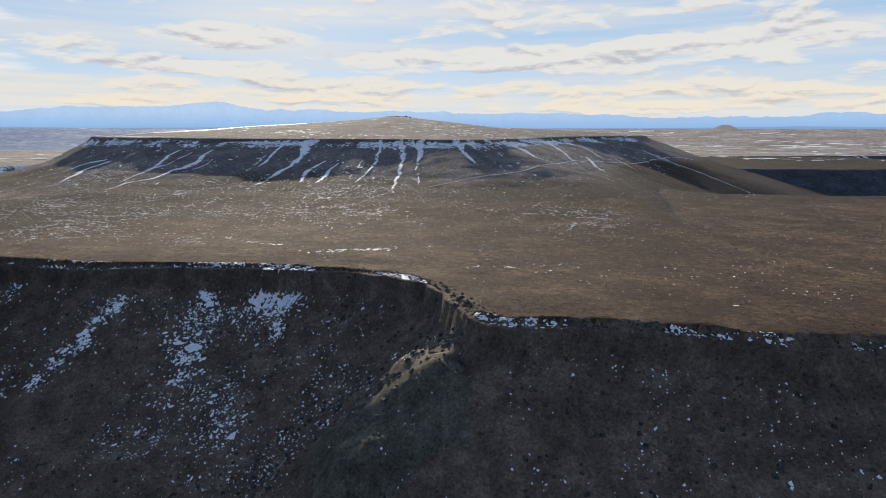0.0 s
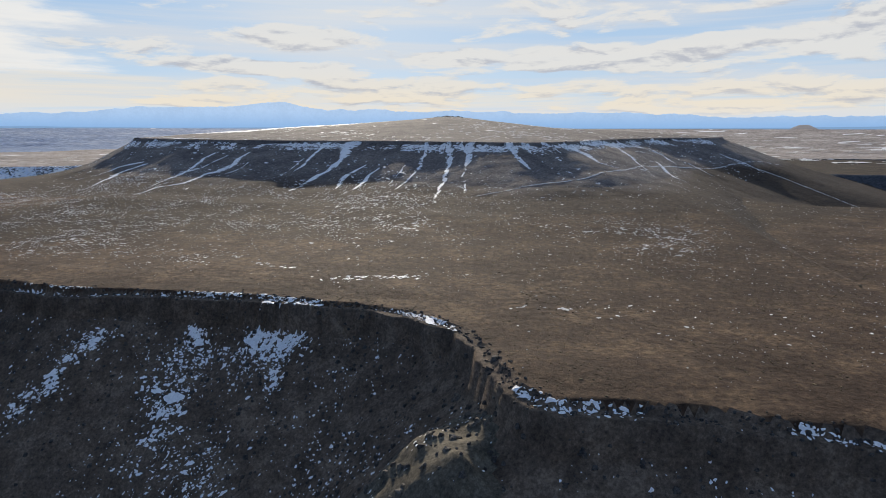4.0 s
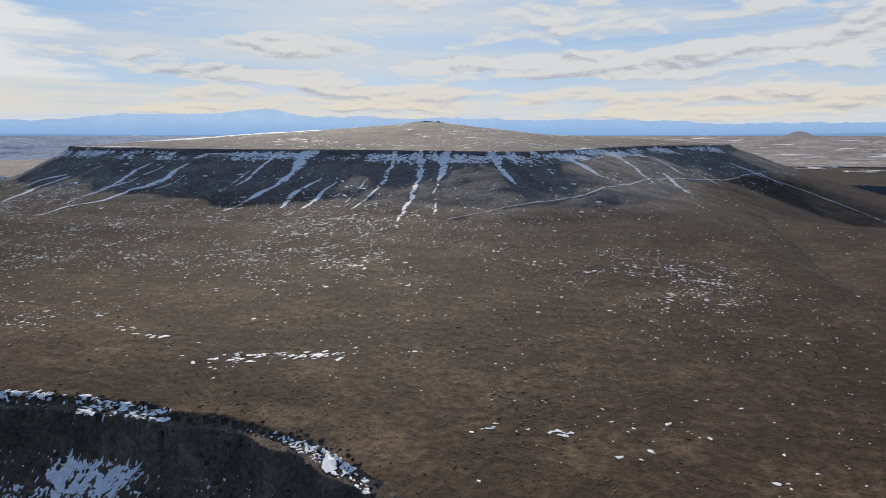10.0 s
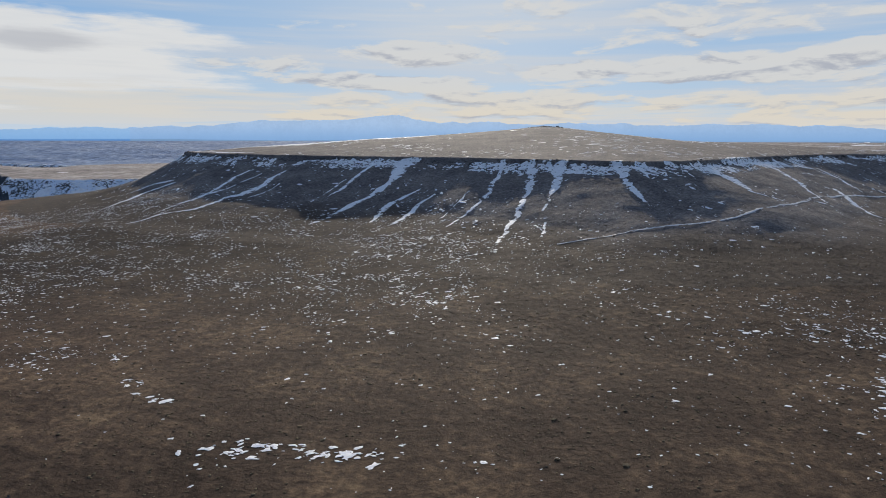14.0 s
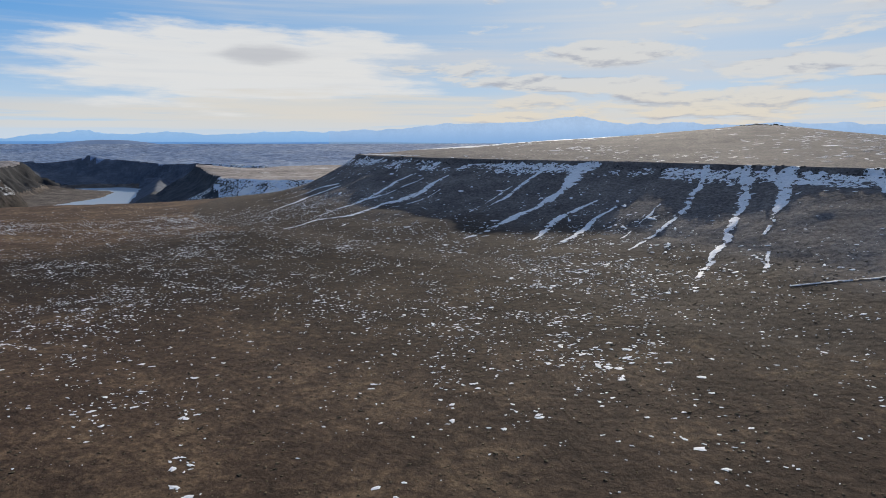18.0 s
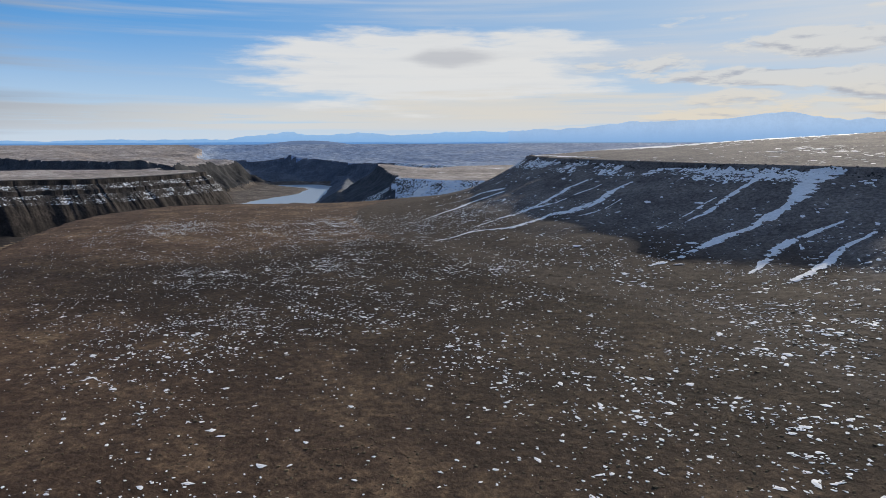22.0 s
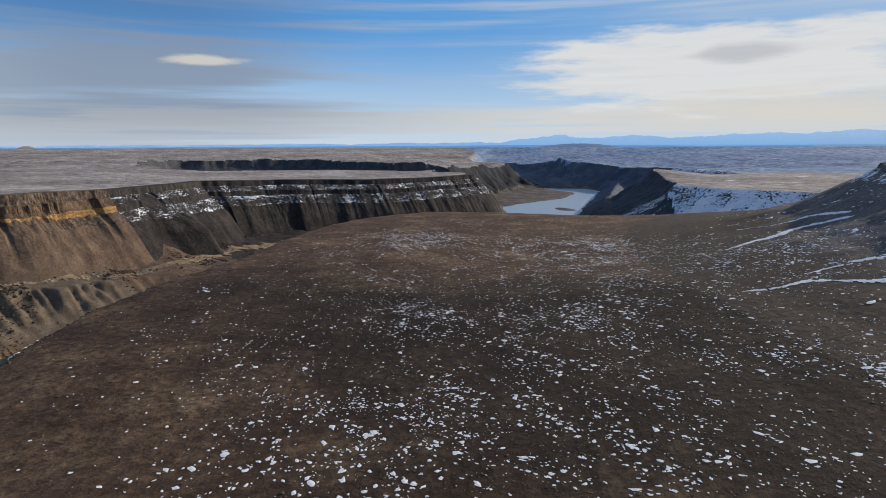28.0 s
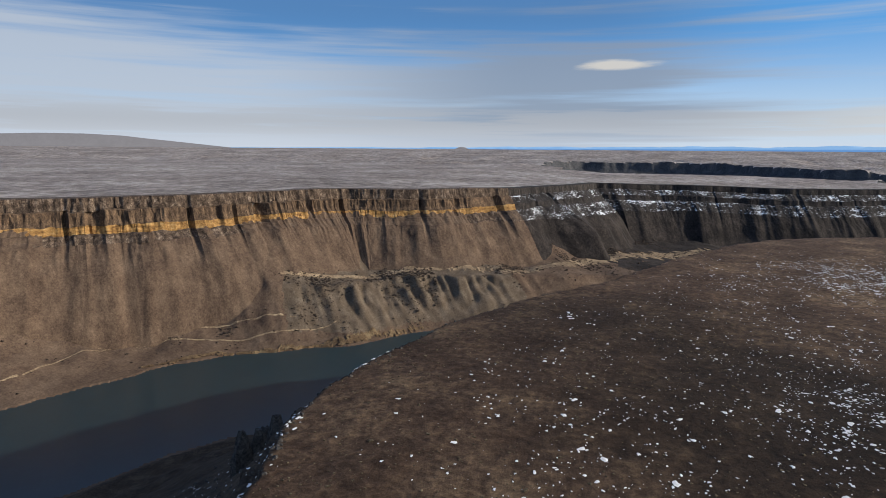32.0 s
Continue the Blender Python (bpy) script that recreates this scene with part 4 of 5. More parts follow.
EAST_STREAKS = [
    ([(58, 618), (77, 610), (85, 585), (98, 586), (107, 578)], (9, 7, 4, 2), 0.12), ([(78, 658), (106, 711), (136, 759), (163, 782), (174, 776)], (7, 14, 17, 12, 5), 0.16), ([(123, 719), (129, 669), (129, 636), (130, 606)], (8, 6, 3, 2), 0.2),
    ([(172, 797), (182, 775), (188, 741)], (6, 5, 2.5), 0.18), ([(161, 711), (158, 657), (157, 627), (164, 618)], (3, 4.4, 3), 0.1), ([(277, 860), (295, 839), (306, 811)], (1.5, 2, 1.2), 0.2), ([(219, 887), (246, 900), (264, 905)], (3, 4, 2), 0.25), ([(212, 777), (222, 746), (228, 737)], (2, 2.4, 1), 0.25)]


def build_streaks():
    for k, (line, widths, gaps) in enumerate(WEST_STREAKS + MID_STREAKS + FRONT_STREAKS + EAST_STREAKS):
        ob = ribbon(line, widths, 0.15, step=0.8, gaps=gaps, seed=60 + 3 * k, material=SNOW, cells=13 if max(widths) > 4 else 7)
        tagged(ob, "narrow broken snow streak in a gully of the mesa" if max(widths) < 5 else "long snow-filled gully on the dark mesa flank", "snow streak", "snow streaks on the mesa")


def scatter_along(line, depth, count, size, spread=0.5, stretch=2.0, thick=0.35, clump=30, seed=1, fill=0.0):
    """Pads scattered on the outer side of a rim, denser in clumps."""
    s, x, y, nx, ny = along(line, 1.0)
    i = rng.integers(0, len(s), count * 4)
    d = rng.uniform(depth[0], depth[1], count * 4)
    px, py = x[i] + nx[i] * d, y[i] + ny[i] * d
    keep = rng.random(len(i)) < np.clip(fill + 0.5 + 1.3 * rough(px, py, clump, seed, 3), 0, 1) * np.interp(d, [depth[0], (depth[0] + depth[1]) / 2, depth[1]], [1, 0.8, 0.25])
    px, py = px[keep][:count], py[keep][:count]
    r = size * np.exp(rng.normal(0, spread, len(px)))
    turn = np.arctan2(-nx[i], ny[i])[keep][:count]
    return pads(px, py, r, stretch, turn, thick, 0.1)


def build_mesa_snow():
    front = [(-430, 780), (-402, 740)] + MESA_RIM[1:16]
    points, faces = scatter_along(front[::-1], (1.5, 16), 5200, 0.62, 0.5, 1.6, 0.2, 22, 71, 0.12)
    tagged(mesh_object("rim_snow", points, faces, SNOW), "old snow caught below the rocky rim of the mesa", "snow", kind="stuff")
    points, faces = scatter_along(front[::-1], (10, 120), 900, 0.55, 0.5, 2.2, 0.3, 20, 73)
    tagged(mesh_object("slope_snow", points, faces, SNOW), "thin scraps of snow on the mesa flank", "snow", kind="stuff")
    n = 8000
    x, y = rng.uniform(-430, 300, n), rng.uniform(600, 1000, n)
    keep = (signed(x, y, MESA_RIM) > 5) & (rng.random(n) < np.clip(0.25 + 0.9 * rough(x, y, 50, 75, 3), 0, 1))
    x, y = x[keep], y[keep]
    p, f = pads(x, y, 0.8 * np.exp(rng.normal(0, 0.5, len(x))), 2.6, 0.1, 0.15)
    tagged(mesh_object("top_snow", p, f, SNOW), "scattered snow on the flat top of the mesa", "snow", kind="stuff")
    for line, widths in (([(-390, 800), (-300, 800), (-200, 850), (-130, 900)], (14, 36, 40, 20)), ([(-392, 742), (-340, 712), (-290, 690)], (5, 7, 3))):
        tagged(ribbon(line, widths, 0.25, step=3, cells=9, gaps=0.1, seed=97, material=SNOW, name="snow_sheet"), "wide bright snow sheet on the mesa top", "snow sheet")


def build_canyon_snow():
    gully = [(-78, 271, 3.6, 2.2, 110, 0.65), (-66, 270, 2.6, 2.6, 64, 0.55), (-78, 266, 5.5, 3, 120, 0.45), (-71, 258, 1.2, 2, 26, 0.6), (-106, 274, 1.8, 1.2, 30, 0.6), (-106, 268, 5, 3, 100, 0.42), (-109, 257, 5.5, 3.2, 100, 0.42),
             (-107, 250, 2.6, 1.6, 40, 0.6), (-106, 243, 2.2, 1, 20, 0.5), (-104, 237, 5, 4, 70, 0.36), (-86, 231, 4, 6, 100, 0.36), (-83, 222, 4, 4, 70, 0.36), (-114, 221, 8, 3, 60, 0.32)]
    flank = [(-145, 272, 3, 1.4, 34, 0.45), (-147, 268, 1.8, 0.8, 24, 0.55), (-151, 264.5, 2.6, 1, 28, 0.4), (-154, 257.5, 1.3, 1.7, 26, 0.7), (-159, 253.5, 3.5, 1.2, 32, 0.35), (-163, 248.5, 2, 1.4, 28, 0.45), (-166, 241.5, 2.2, 1.4, 28, 0.42),
             (-200, 284, 2.4, 2, 24, 0.4), (-262, 288, 12, 3, 60, 0.45)]
    for cx, cy, w, d, count, size in gully + flank:
        count = int(count * 2.2)
        drift(rng.normal(cx, w * 1.3, count), rng.normal(cy, d * 1.3, count), size * np.exp(rng.normal(-0.6, 0.55, count)), "broken blue-white drift on the shaded canyon slope", "drifts in the canyon", 0.25)
    rim = NEAR_RIM[2:27]
    p, f = scatter_along(rim, (0.0, 3.5), 1500, 0.34, 0.45, 2.2, 0.25, 16, 81)
    tagged(mesh_object("rim_snow", p, f, SNOW), "thin broken line of snow under the canyon rim", "snow", kind="stuff")
    p, f = scatter_along(rim, (4, 110), 5200, 0.18, 0.5, 1.4, 0.25, 14, 83, 0.05)
    tagged(mesh_object("slope_snow", p, f, SNOW), "specks of snow among dark rubble on the canyon slope", "snow", kind="stuff")
    bluff = BLUFF_RIM[12:16][::-1]
    p, f = scatter_along(bluff, (2, 130), 3000, 1.0, 0.5, 1.6, 0.6, 60, 85, 0.1)
    tagged(mesh_object("bluff_snow", p, f, SNOW), "patchy blue-white snow over the shaded bluff slope", "snow", kind="stuff")
    for line, widths in (([(-1085, 1195), (-1065, 1165), (-1080, 1110)], (14, 34, 18)), ([(-985, 1225), (-975, 1160)], (14, 26)), ([(-905, 1290), (-890, 1210)], (20, 34)), ([(-1010, 1205), (-1020, 1140)], (8, 16))):
        tagged(ribbon(line, widths, 0.8, step=4, cells=7, gaps=0.12, seed=91, material=SNOW, name="snow_sheet"), "smooth snow sheet on the shaded bluff slope", "snow sheet", "sheets on the bluff")
    wall = FAR_RIM[10:15][::-1]
    p, f = scatter_along(wall, (8, 60), 2600, 0.34, 0.5, 2.6, 0.5, 40, 87, 0.0)
    tagged(mesh_object("wall_snow", p, f, SNOW), "snow on the ledges of the shaded canyon wall", "snow", kind="stuff")


def build_plain_snow():
    n = 2600
    a, r = np.radians(rng.uniform(-46, 62, n)), np.exp(rng.uniform(np.log(1150), np.log(4040), n))
    x, y = CENTRE[0] - np.sin(a) * r, CENTRE[1] + np.cos(a) * r
    keep = (lie(x, y) > -110) & (signed(x, y, MESA_RIM) < -300) & (signed(x, y, FAR_RIM) < 0) & (rng.random(n) < np.where(np.degrees(a) < 20, 0.9, 0.06) * np.clip(0.4 + rough(x, y, 400, 93, 3), 0, 1))
    x, y, r = x[keep], y[keep], r[keep]
    p, f = pads(x, y, r * 0.0055 * np.exp(rng.normal(0, 0.5, len(x))), 3.0, 0.0, 1.2, 0.0)
    tagged(mesh_object("plain_snow", p, f, SNOW), "pale snowfields on the distant plain", "snow", kind="stuff")


# ---- tracks ----
def build_tracks():
    for line, widths, gaps, label in (
            ([(-11, 488), (18, 499), (50, 517), (72, 536), (103, 578), (139, 648)], (1.0, 1.3, 1.7, 2.0, 2.0), 0.12, "dirt track up the mesa flank, filled with snow"),
            ([(141, 652), (183, 724), (273, 830), (348, 878)], (1.9, 2, 2.2, 2), 0.08, "dirt track round the mesa shoulder, filled with snow"),
            ([(272, 865), (293, 833), (324, 806), (346, 776), (375, 738)], (1.6, 2, 2.4), 0.08, "straight snowy track down the shoulder of the mesa")):
        ob = ribbon(line, widths, 0.2, step=1.5, cells=4, gaps=gaps, wander=0.4, seed=111, material=SNOW_DIRTY, name="track")
        tagged(ob, label, "track", kind="structure")
    for line, widths in (([(-470, -80), (-545, -70), (-600, -50), (-640, 5), (-672, 58)], (1.6, 1.8, 1.6)), ([(-698, 22), (-760, 76), (-826, 142), (-858, 208)], (3, 12, 17, 16)), ([(-850, 215), (-935, 282), (-1055, 345), (-1120, 400), (-1190, 470)], (16, 18, 26, 34, 20)), ([(-560, -72), (-600, -32), (-632, 22), (-664, 66), (-690, 92)], (1.4, 1.6, 1.6, 1.2))):
        tagged(ribbon(line, widths, 0.5, step=3, cells=6, gaps=0.04, seed=121, wander=0.8, material=DRY_GRASS, name="trail"), "pale sandy trail with dry grass below the cliff", "trail", kind="structure")
    ob = ribbon([(-560, -22), (-606, 10), (-630, 48), (-654, 78), (-672, 104), (-702, 126), (-745, 160)], (2, 5, 6, 8, 9, 8), 1.0, step=2, cells=5, gaps=0.1, seed=131, material=REED, name="reeds")
    tagged(ob, "rust and straw coloured reeds along the river bank", "reeds", kind="stuff")


# ---- shrubs and stones ----
def build_shrubs():
    n = 64000
    x, y = rng.uniform(-560, 280, n), rng.uniform(175, 520, n)
    rim = signed(x, y, NEAR_RIM)
    keep = (rim > 1.5) & (signed(x, y, MESA_RIM) < -30) & (rng.random(n) < np.clip(0.55 + 0.8 * rough(x, y, 25, 141, 3), 0.12, 1))
    x, y = x[keep], y[keep]
    half = rng.random(len(x)) < 0.6
    for pick, name, label, material, scale in ((~half, "sagebrush", "low grey-brown sagebrush dotted over the bench", SAGE, 0.25), (half, "dry_grass", "tufts of straw-coloured dry grass", STRAW, 0.24)):
        p, f = tufts(x[pick], y[pick], scale * np.exp(rng.normal(0, 0.35, pick.sum())), 0.5)
        tagged(mesh_object(name, p, f, material), label, "shrubs" if name == "sagebrush" else "grass", kind="stuff")
    far = FAR_RIM[1:12]
    s, lx, ly, nx, ny = along(far, 1.0)
    n = 26000
    i, d = rng.integers(0, len(s), n), np.where(rng.random(n) < 0.6, rng.normal(82, 16, n), rng.uniform(30, 170, n))
    x, y = lx[i] - nx[i] * d, ly[i] - ny[i] * d
    x2, y2 = lx[i] + nx[i] * d, ly[i] + ny[i] * d
    side = signed(x, y, FAR_RIM) < 0
    x, y = np.where(side, x, x2), np.where(side, y, y2)
    keep = (signed(x, y, RIVER) < -3) & (rng.random(n) < np.clip(0.12 + 1.2 * rough(x, y, 36, 143, 3), 0.015, 1))
    p, f = tufts(x[keep], y[keep], 0.8 * np.exp(rng.normal(0, 0.4, keep.sum())), 0.9)
    tagged(mesh_object("brush", p, f, BRUSH), "dark brush on the talus below the cliff", "shrubs", kind="stuff")


def build_stones():
    rim = NEAR_RIM[2:27]
    s, x, y, nx, ny = along(rim, 0.5)
    n = 1500
    i, d = rng.integers(0, len(s), n), rng.normal(0.5, 1.2, n)
    p, f = stones(x[i] + nx[i] * d, y[i] + ny[i] * d, np.minimum(0.36 * np.exp(rng.normal(0, 0.5, n)), 0.75))
    tagged(mesh_object("rim_stones", p, f, ROCK), "broken grey basalt along the canyon rim", "rocks", kind="stuff")
    n = 5200
    i, d = rng.integers(0, len(s), n), 3 + 110 * rng.random(n) ** 1.3
    p, f = stones(x[i] + nx[i] * d, y[i] + ny[i] * d, np.minimum(0.4 * np.exp(rng.normal(0, 0.55, n)), 1.1))
    tagged(mesh_object("rubble", p, f, ROCK), "dark basalt rubble on the canyon slope", "rocks", kind="stuff")
    front = ([(-430, 780), (-402, 740)] + MESA_RIM[1:16])[::-1]
    s, x, y, nx, ny = along(front, 0.5)
    n = 1500
    i, d = rng.integers(0, len(s), n), rng.normal(1.5, 1.6, n)
    p, f = stones(x[i] + nx[i] * d, y[i] + ny[i] * d, 0.42 * np.exp(rng.normal(0, 0.45, n)), 0.7)
    tagged(mesh_object("rim_rocks", p, f, ROCK), "dark basalt blocks along the mesa rim", "rocks", kind="stuff")
    n = 110
    t = rng.random(n)
    x, y = 4 + SPUR[0] * t + rng.normal(0, 7, n), 212 + SPUR[1] * t + rng.normal(0, 7, n)
    for k in range(n):
        p, f = stones(x[k:k + 1], y[k:k + 1], np.array([0.5 + 1.1 * rng.random() ** 2]), 0.8)
        tagged(mesh_object("boulder", p, f, ROCK_PALE), "angular boulder on the pale sandy spur", "boulder", "boulders on the spur")
    x, y, r = rng.normal(-60, 9, 46), rng.normal(856, 6, 46), 0.9 * np.exp(rng.normal(0, 0.3, 46))
    p, f = stones(x, y, r)
    tagged(mesh_object("summit_rocks", p, f, ROCK), "low cluster of rocks on the mesa summit", "rocks", kind="stuff")


# ---- the far canyon wall: rimrock, ledges, ochre band and talus ----
BANDS = [  # name, materials in sun and in shade, then rows of (drop, reach) in sun and in shade
    ("rimrock", 0, [(-0.1, -15), (0, 0), (6, 1.4), (11, 2.6)], [(-0.1, -15), (0, 0), (4, 1), (9, 2)]),
    ("ledge_rock", 1, [(11, 2.6), (12, 5.2), (18, 6.4), (24, 8)], [(9, 2), (10.5, 5), (14, 10), (18, 16)]),
    ("ochre_band", 2, [(24, 8), (24.8, 8.2), (28, 8.8), (31, 9.6)], [(18, 16), (19, 16.6), (23, 17.4), (26, 18.5)]),
    ("foot_rock", 3, [(31, 9.6), (31.8, 11.5), (35, 13.5), (39, 18)], [(26, 18.5), (28, 22), (34, 28), (42, 36)]),
    ("talus_slope", 4, [(39, 18), (58, 38), (75, 54), (87, 66)], [(42, 36), (58, 50), (74, 62), (86, 72)])]


def build_wall():
    line = FAR_RIM[1:16]
    s, x, y, nx, ny = along(line, 0.9)
    if signed(np.array([x[5] + nx[5] * 30]), np.array([y[5] + ny[5] * 30]), FAR_RIM)[0] > 0:
        nx, ny = -nx, -ny
    nx, ny = [np.convolve(np.pad(v, 33, mode="edge"), np.ones(67) / 67, "valid") for v in (nx, ny)]
    zero = np.zeros_like(s)
    top = np.clip(terrain(x - nx * 14, y - ny * 14)[0], -70, -40) + 0.15
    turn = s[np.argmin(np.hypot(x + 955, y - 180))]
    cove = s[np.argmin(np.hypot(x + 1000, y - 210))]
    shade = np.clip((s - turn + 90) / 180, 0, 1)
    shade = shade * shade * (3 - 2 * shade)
    swell = 4 + 3.5 * rough(s, zero + 200, 60, 200, 3) + 1.5 * rough(s, zero, 18, 201, 2)
    notch = np.clip(rough(s, zero + 240, 13, 205, 2) - 0.42, 0, 1) * 26
    rugged = np.clip(0.65 + 0.9 * rough(s, zero + 260, 42, 209, 3), 0.2, 1.7)[:, None]
    cone = np.clip(rough(s, zero + 77, 44, 207, 4) + 0.25, 0, 1)
    spur = 30 * np.exp(-((s - cove - 58) / 28) ** 2) - 16 * np.exp(-((s - cove) / 20) ** 2) + 12 * np.exp(-((s - cove - 170) / 45) ** 2) + 5 * rough(s, zero + 280, 30, 271, 3)
    base = new("cliff_wall")
    tagged(base, "basalt canyon wall with an ochre band, part sunlit and part in shade", "cliff", kind="structure")
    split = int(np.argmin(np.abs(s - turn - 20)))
    for n, (band, _, sunny, shady) in enumerate(BANDS):
        fine = 5 if n < 4 else 9
        k = np.concatenate([np.linspace(q, q + 1, fine, endpoint=False) for q in range(3)] + [[3.0]])
        drop = np.interp(k, range(4), [r[0] for r in sunny])[None] * (1 - shade[:, None]) + np.interp(k, range(4), [r[0] for r in shady])[None] * shade[:, None]
        reach = np.interp(k, range(4), [r[1] for r in sunny])[None] * (1 - shade[:, None]) + np.interp(k, range(4), [r[1] for r in shady])[None] * shade[:, None]
        ss = np.broadcast_to(s[:, None], drop.shape)
        low = np.clip((drop - 20) / 40, 0, 1)
        ribs = 1.7 * (1 - 2 * np.abs(rough(ss, drop * 0.12 + n * 3, 12, 211 + n, 2))) + 1.1 * (1 - 2 * np.abs(rough(ss, drop * 0.25, 4.6, 221 + n, 2))) + 1.1 * rough(ss, drop * 0.35, 2.9, 231, 2)
        chute = 2.2 * np.abs(rough(ss + 0.3 * drop, drop * 0.15, 19, 241, 3)) + 0.9 * rough(ss, drop, 7, 243, 3)
        out = reach + swell[:, None] + ribs * rugged * (1 - low) * (0.5 if n == 0 else 0.75) * (1 - 0.7 * shade[:, None]) + chute * low * 0.3 * (1 - 0.5 * shade[:, None]) - notch[:, None] * (0.25 if n == 0 else 1.0) * (1 - low) * (1 - 0.6 * shade[:, None]) + spur[:, None] * low
        if n:
            out = out + (1 if n < 4 else (1 - k[None] / 3) ** 2) * 11 * cone[:, None] * np.clip((drop - 20) / 19, 0, 1) * (1 - shade[:, None] * 0.5)
        out = np.where(drop < -0.01, -15.0, out)
        fall = np.maximum(drop, 0) * (1 + 0.05 * rough(ss, ss * 0 + 9, 70, 251, 2)) + 1.1 * rough(ss, drop * 0.8, 8, 253, 3) * (drop > 0.5)
        px, py, pz = x[:, None] + nx[:, None] * out, y[:, None] + ny[:, None] * out, top[:, None] - fall
        if n == 4:
            rest = (k[None] / 3) ** 2
            pz = pz * (1 - rest) + (lie(px, py) + 0.6 - 2.2 * rest ** 4) * rest
        pts = np.stack([px, py, pz], -1)
        cols = len(k)
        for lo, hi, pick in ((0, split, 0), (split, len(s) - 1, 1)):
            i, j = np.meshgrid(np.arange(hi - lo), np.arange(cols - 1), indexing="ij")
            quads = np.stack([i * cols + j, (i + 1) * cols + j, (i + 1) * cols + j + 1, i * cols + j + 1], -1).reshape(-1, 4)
            # sunlit set first, then the set with shade mixed into the rock colour
            material = ((CLIFF, CLIFF_PALE, OCHRE, CLIFF, TALUS), (BASALT_CLIFF, DUSTED, BASALT_CLIFF, DUSTED, SHADED_TALUS))[pick][n]
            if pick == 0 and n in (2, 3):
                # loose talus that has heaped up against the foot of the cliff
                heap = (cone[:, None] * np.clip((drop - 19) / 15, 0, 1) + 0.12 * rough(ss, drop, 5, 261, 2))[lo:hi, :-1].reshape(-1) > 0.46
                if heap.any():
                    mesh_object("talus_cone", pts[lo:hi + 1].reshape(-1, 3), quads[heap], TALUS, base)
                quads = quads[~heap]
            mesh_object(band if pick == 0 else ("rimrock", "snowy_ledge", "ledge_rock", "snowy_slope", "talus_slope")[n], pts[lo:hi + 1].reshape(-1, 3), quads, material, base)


# ---- the dark outcrop above the river ----
def build_outcrop():
    base = new("rock_outcrop")
    base.location = (-338, 250, float(lie(-338, 250)))
    tagged(base, "dark jagged basalt spires on the shaded slope above the river", "rock outcrop")
    for k, (dx, dy, w, h) in enumerate(((0, 0, 4.5, 14), (6, -3, 3.8, 11), (-7, 3, 4, 9), (11, -6, 3.4, 12.5), (-2, -6, 4, 8), (4, 4, 4.4, 7))):
        bm = bmesh.new()
        rings = []
        for lev, (f, q) in enumerate(((-0.3, 1.25), (0.15, 1.1), (0.45, 0.85), (0.75, 0.6), (0.95, 0.3))):
            rings.append([bm.verts.new((dx + math.cos(a * math.tau / 8) * w * q * rng.uniform(0.7, 1.2), dy + math.sin(a * math.tau / 8) * w * q * rng.uniform(0.7, 1.2), h * f + rng.uniform(-0.6, 0.6))) for a in range(8)])
        for a, b in zip(rings, rings[1:]):
            for q in range(8):
                bm.faces.new((a[q], a[(q + 1) % 8], b[(q + 1) % 8], b[q]))
        bm.faces.new(rings[-1])
        part("spire", bm, ROCK, base)


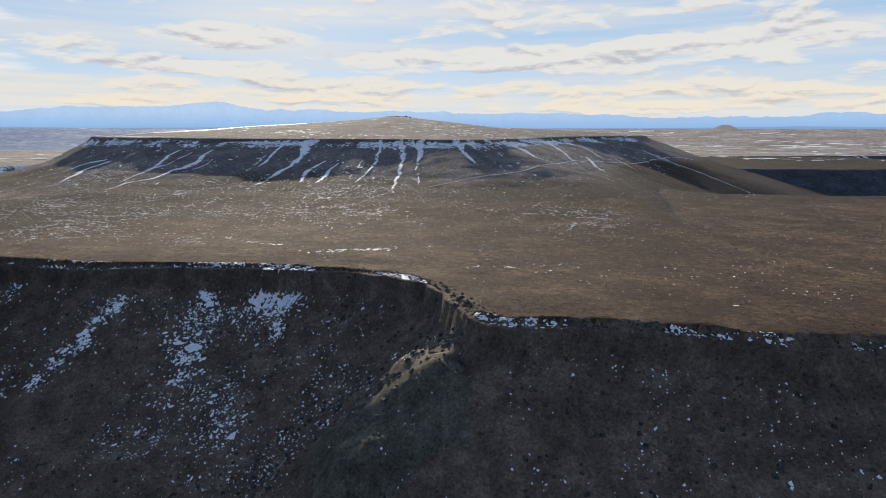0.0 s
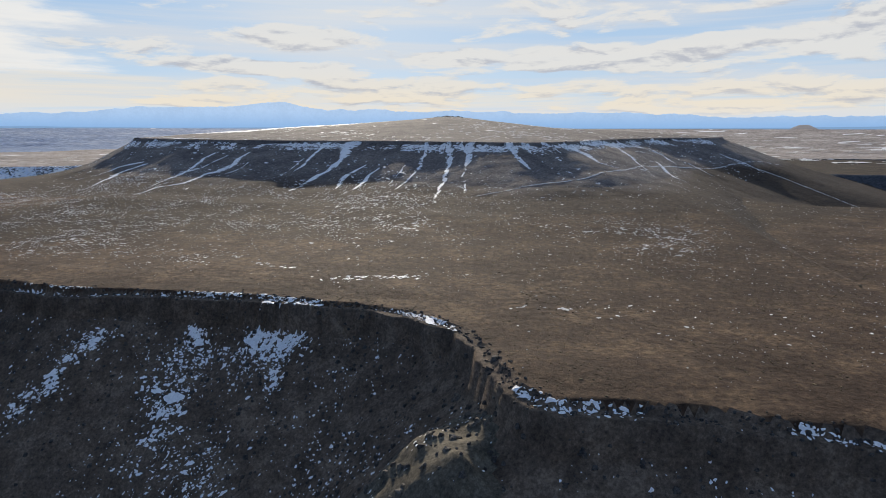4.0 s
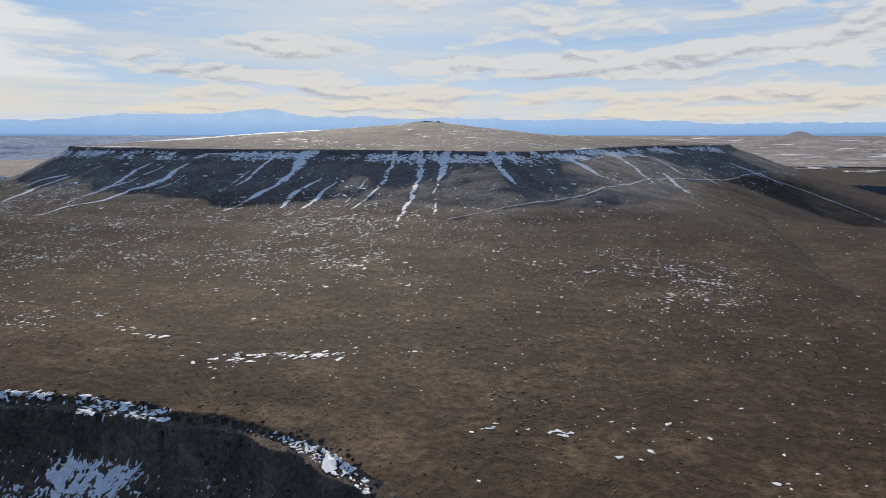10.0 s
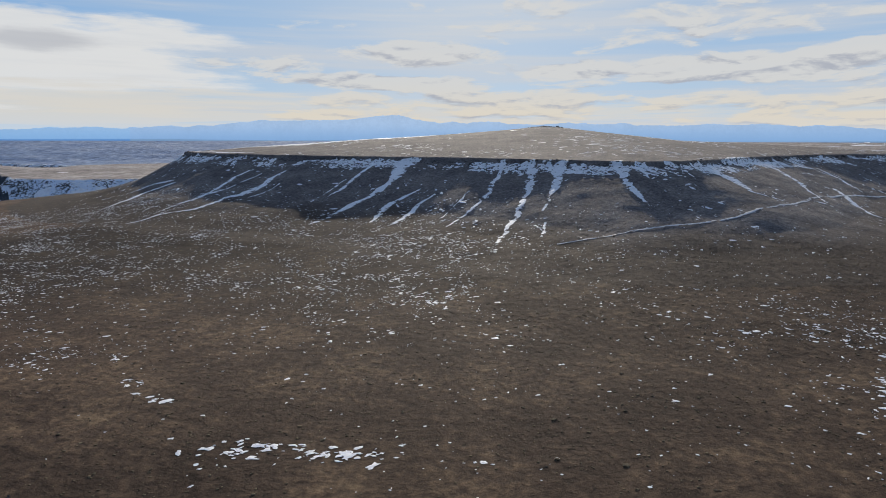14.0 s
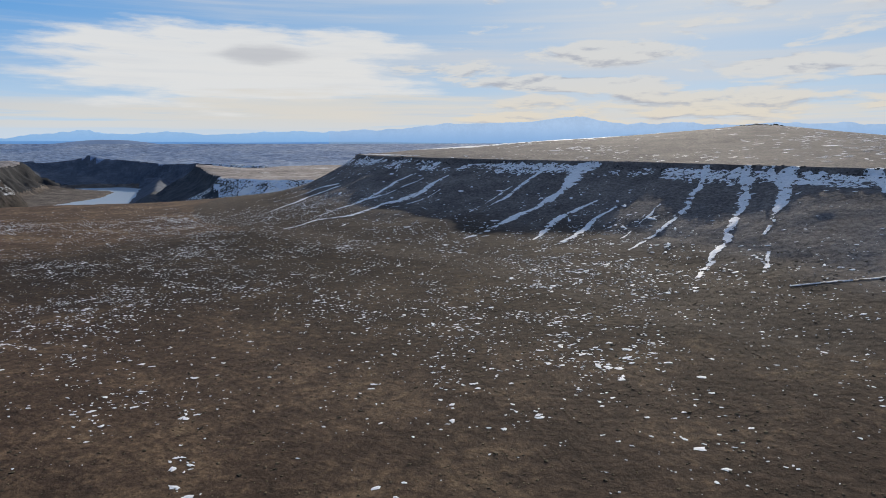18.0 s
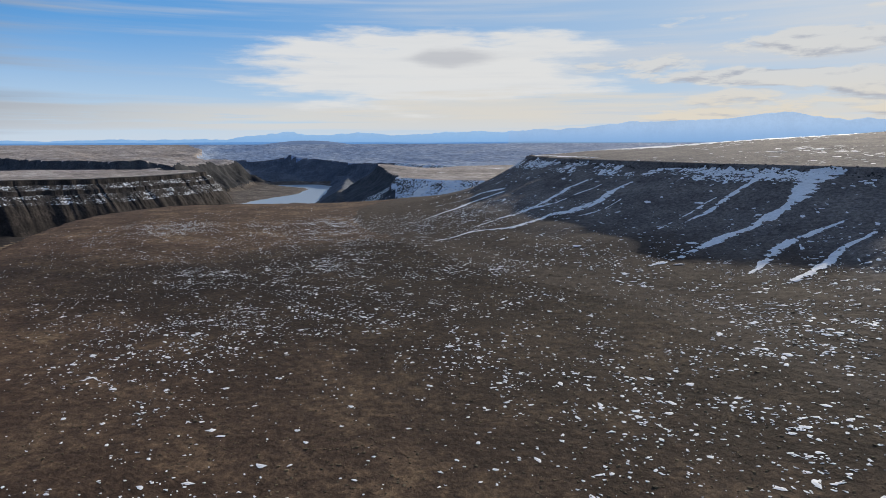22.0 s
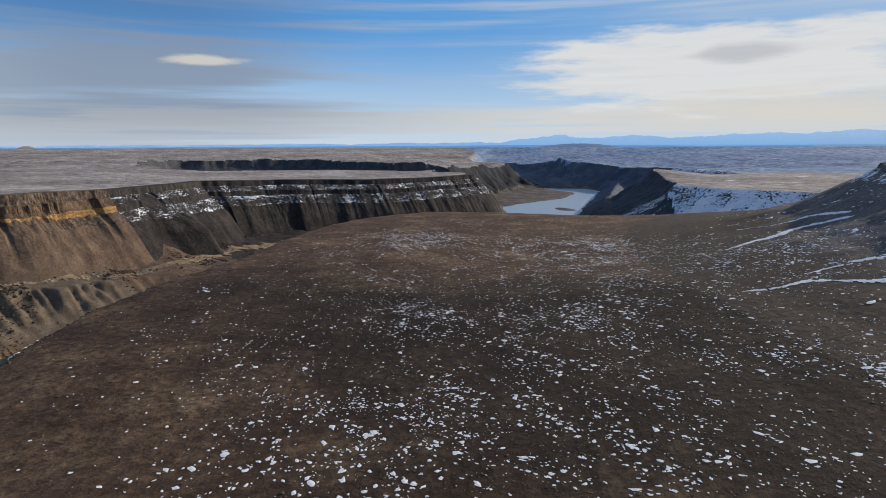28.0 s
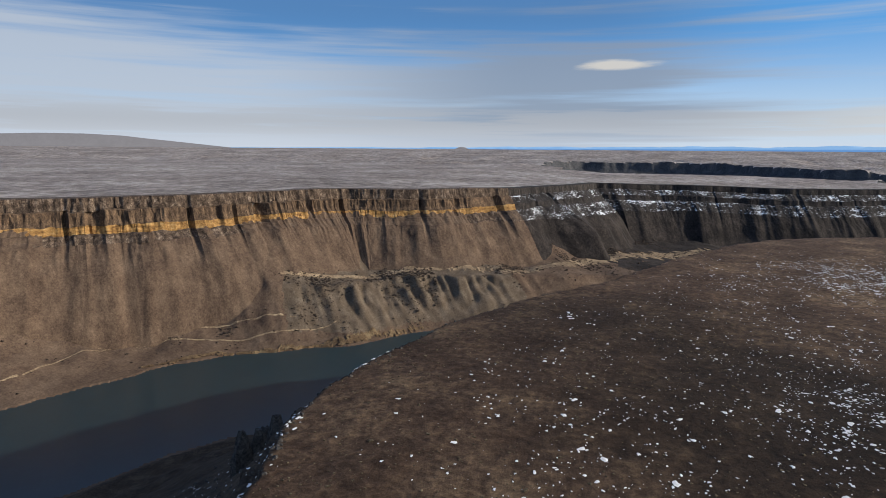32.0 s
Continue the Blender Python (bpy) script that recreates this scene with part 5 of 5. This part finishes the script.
# ---- the far ranges ----
def build_mountains():
    for name, label, rr, tall, high, colour, sunward, seed, jag in (
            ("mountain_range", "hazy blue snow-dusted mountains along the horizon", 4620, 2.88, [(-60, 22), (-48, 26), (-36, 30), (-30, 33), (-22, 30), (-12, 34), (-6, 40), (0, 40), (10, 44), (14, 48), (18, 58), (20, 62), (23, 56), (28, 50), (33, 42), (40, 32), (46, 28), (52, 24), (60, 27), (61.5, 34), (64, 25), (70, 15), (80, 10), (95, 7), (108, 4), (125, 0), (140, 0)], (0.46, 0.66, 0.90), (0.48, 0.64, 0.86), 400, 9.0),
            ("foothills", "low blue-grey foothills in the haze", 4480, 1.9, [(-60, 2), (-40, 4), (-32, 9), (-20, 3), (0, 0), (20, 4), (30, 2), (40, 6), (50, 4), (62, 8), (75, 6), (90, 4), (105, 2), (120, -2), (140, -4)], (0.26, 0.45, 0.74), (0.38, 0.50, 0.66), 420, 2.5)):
      for first, last, haze in ((-60, 42, sunward), (42, 140, colour)):
        az = np.arange(first, last + 0.12, 0.12)
        top = np.interp(az, [h[0] for h in high], [h[1] for h in high]) + jag * rough(az, az * 0 + seed, 5, seed, 6, 0.68) * np.clip(np.interp(az, [h[0] for h in high], [h[1] for h in high]) / 20, 0.12, 1)
        rows = []
        for lev, back in ((0.0, 0), (0.35, 12), (0.7, 22), (1.0, 30), (0.5, 50)):
            r = rr + back + 14 * rough(az * 2.0, az * 0 + lev * 7, 3, seed + 9, 3)
            a = np.radians(az)
            rows.append(np.stack([CENTRE[0] - np.sin(a) * r, CENTRE[1] + np.cos(a) * r, -45 + (top * tall + 45) * lev], -1))
        pts = np.stack(rows, 1).reshape(-1, 3)
        i, j = np.meshgrid(np.arange(len(az) - 1), np.arange(4), indexing="ij")
        quads = np.stack([i * 5 + j, (i + 1) * 5 + j, (i + 1) * 5 + j + 1, i * 5 + j + 1], -1).reshape(-1, 4)
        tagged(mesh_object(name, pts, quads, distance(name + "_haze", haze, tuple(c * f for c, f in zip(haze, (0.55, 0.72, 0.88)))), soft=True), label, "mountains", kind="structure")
    for az, rr, w, h, label in ((-26.2, 4250, 95, 26, "small dark butte on the snowy plain"), (137, 4380, 1000, 76, "long low brown ridge on the horizon"), (104.8, 4400, 70, 14, "tiny flat butte on the horizon"), (60, 4130, 330, 22, "low blue tableland far beyond the river")):
        a = math.radians(az)
        bm = bmesh.new()
        rings = []
        for lev, (f, q) in enumerate(((-1.2, 1.6), (0.1, 1.0), (0.6, 0.6), (0.9, 0.34), (1.0, 0.12))):
            ring = []
            for k in range(22):
                t = k / 22 * math.tau
                u, v = math.cos(t) * w * q * rng.uniform(0.93, 1.07), math.sin(t) * min(w, 150) * q * 0.6
                x0, y0 = CENTRE[0] - math.sin(a) * rr, CENTRE[1] + math.cos(a) * rr
                ring.append(bm.verts.new((x0 + u * math.cos(a) - v * math.sin(a), y0 + u * math.sin(a) + v * math.cos(a), -14 + (h + 14) * f + rng.uniform(-0.6, 0.6))))
            rings.append(ring)
        for p, q in zip(rings, rings[1:]):
            for k in range(22):
                bm.faces.new((p[k], p[(k + 1) % 22], q[(k + 1) % 22], q[k]))
        bm.faces.new(rings[-1])
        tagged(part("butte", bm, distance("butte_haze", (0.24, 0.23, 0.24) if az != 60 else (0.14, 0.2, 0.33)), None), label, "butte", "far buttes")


build_mountains()
build_wall()
build_tracks()
build_streaks()
build_mesa_snow()
build_canyon_snow()
build_plain_snow()
build_bench_snow()
build_outcrop()
build_stones()
build_shrubs()
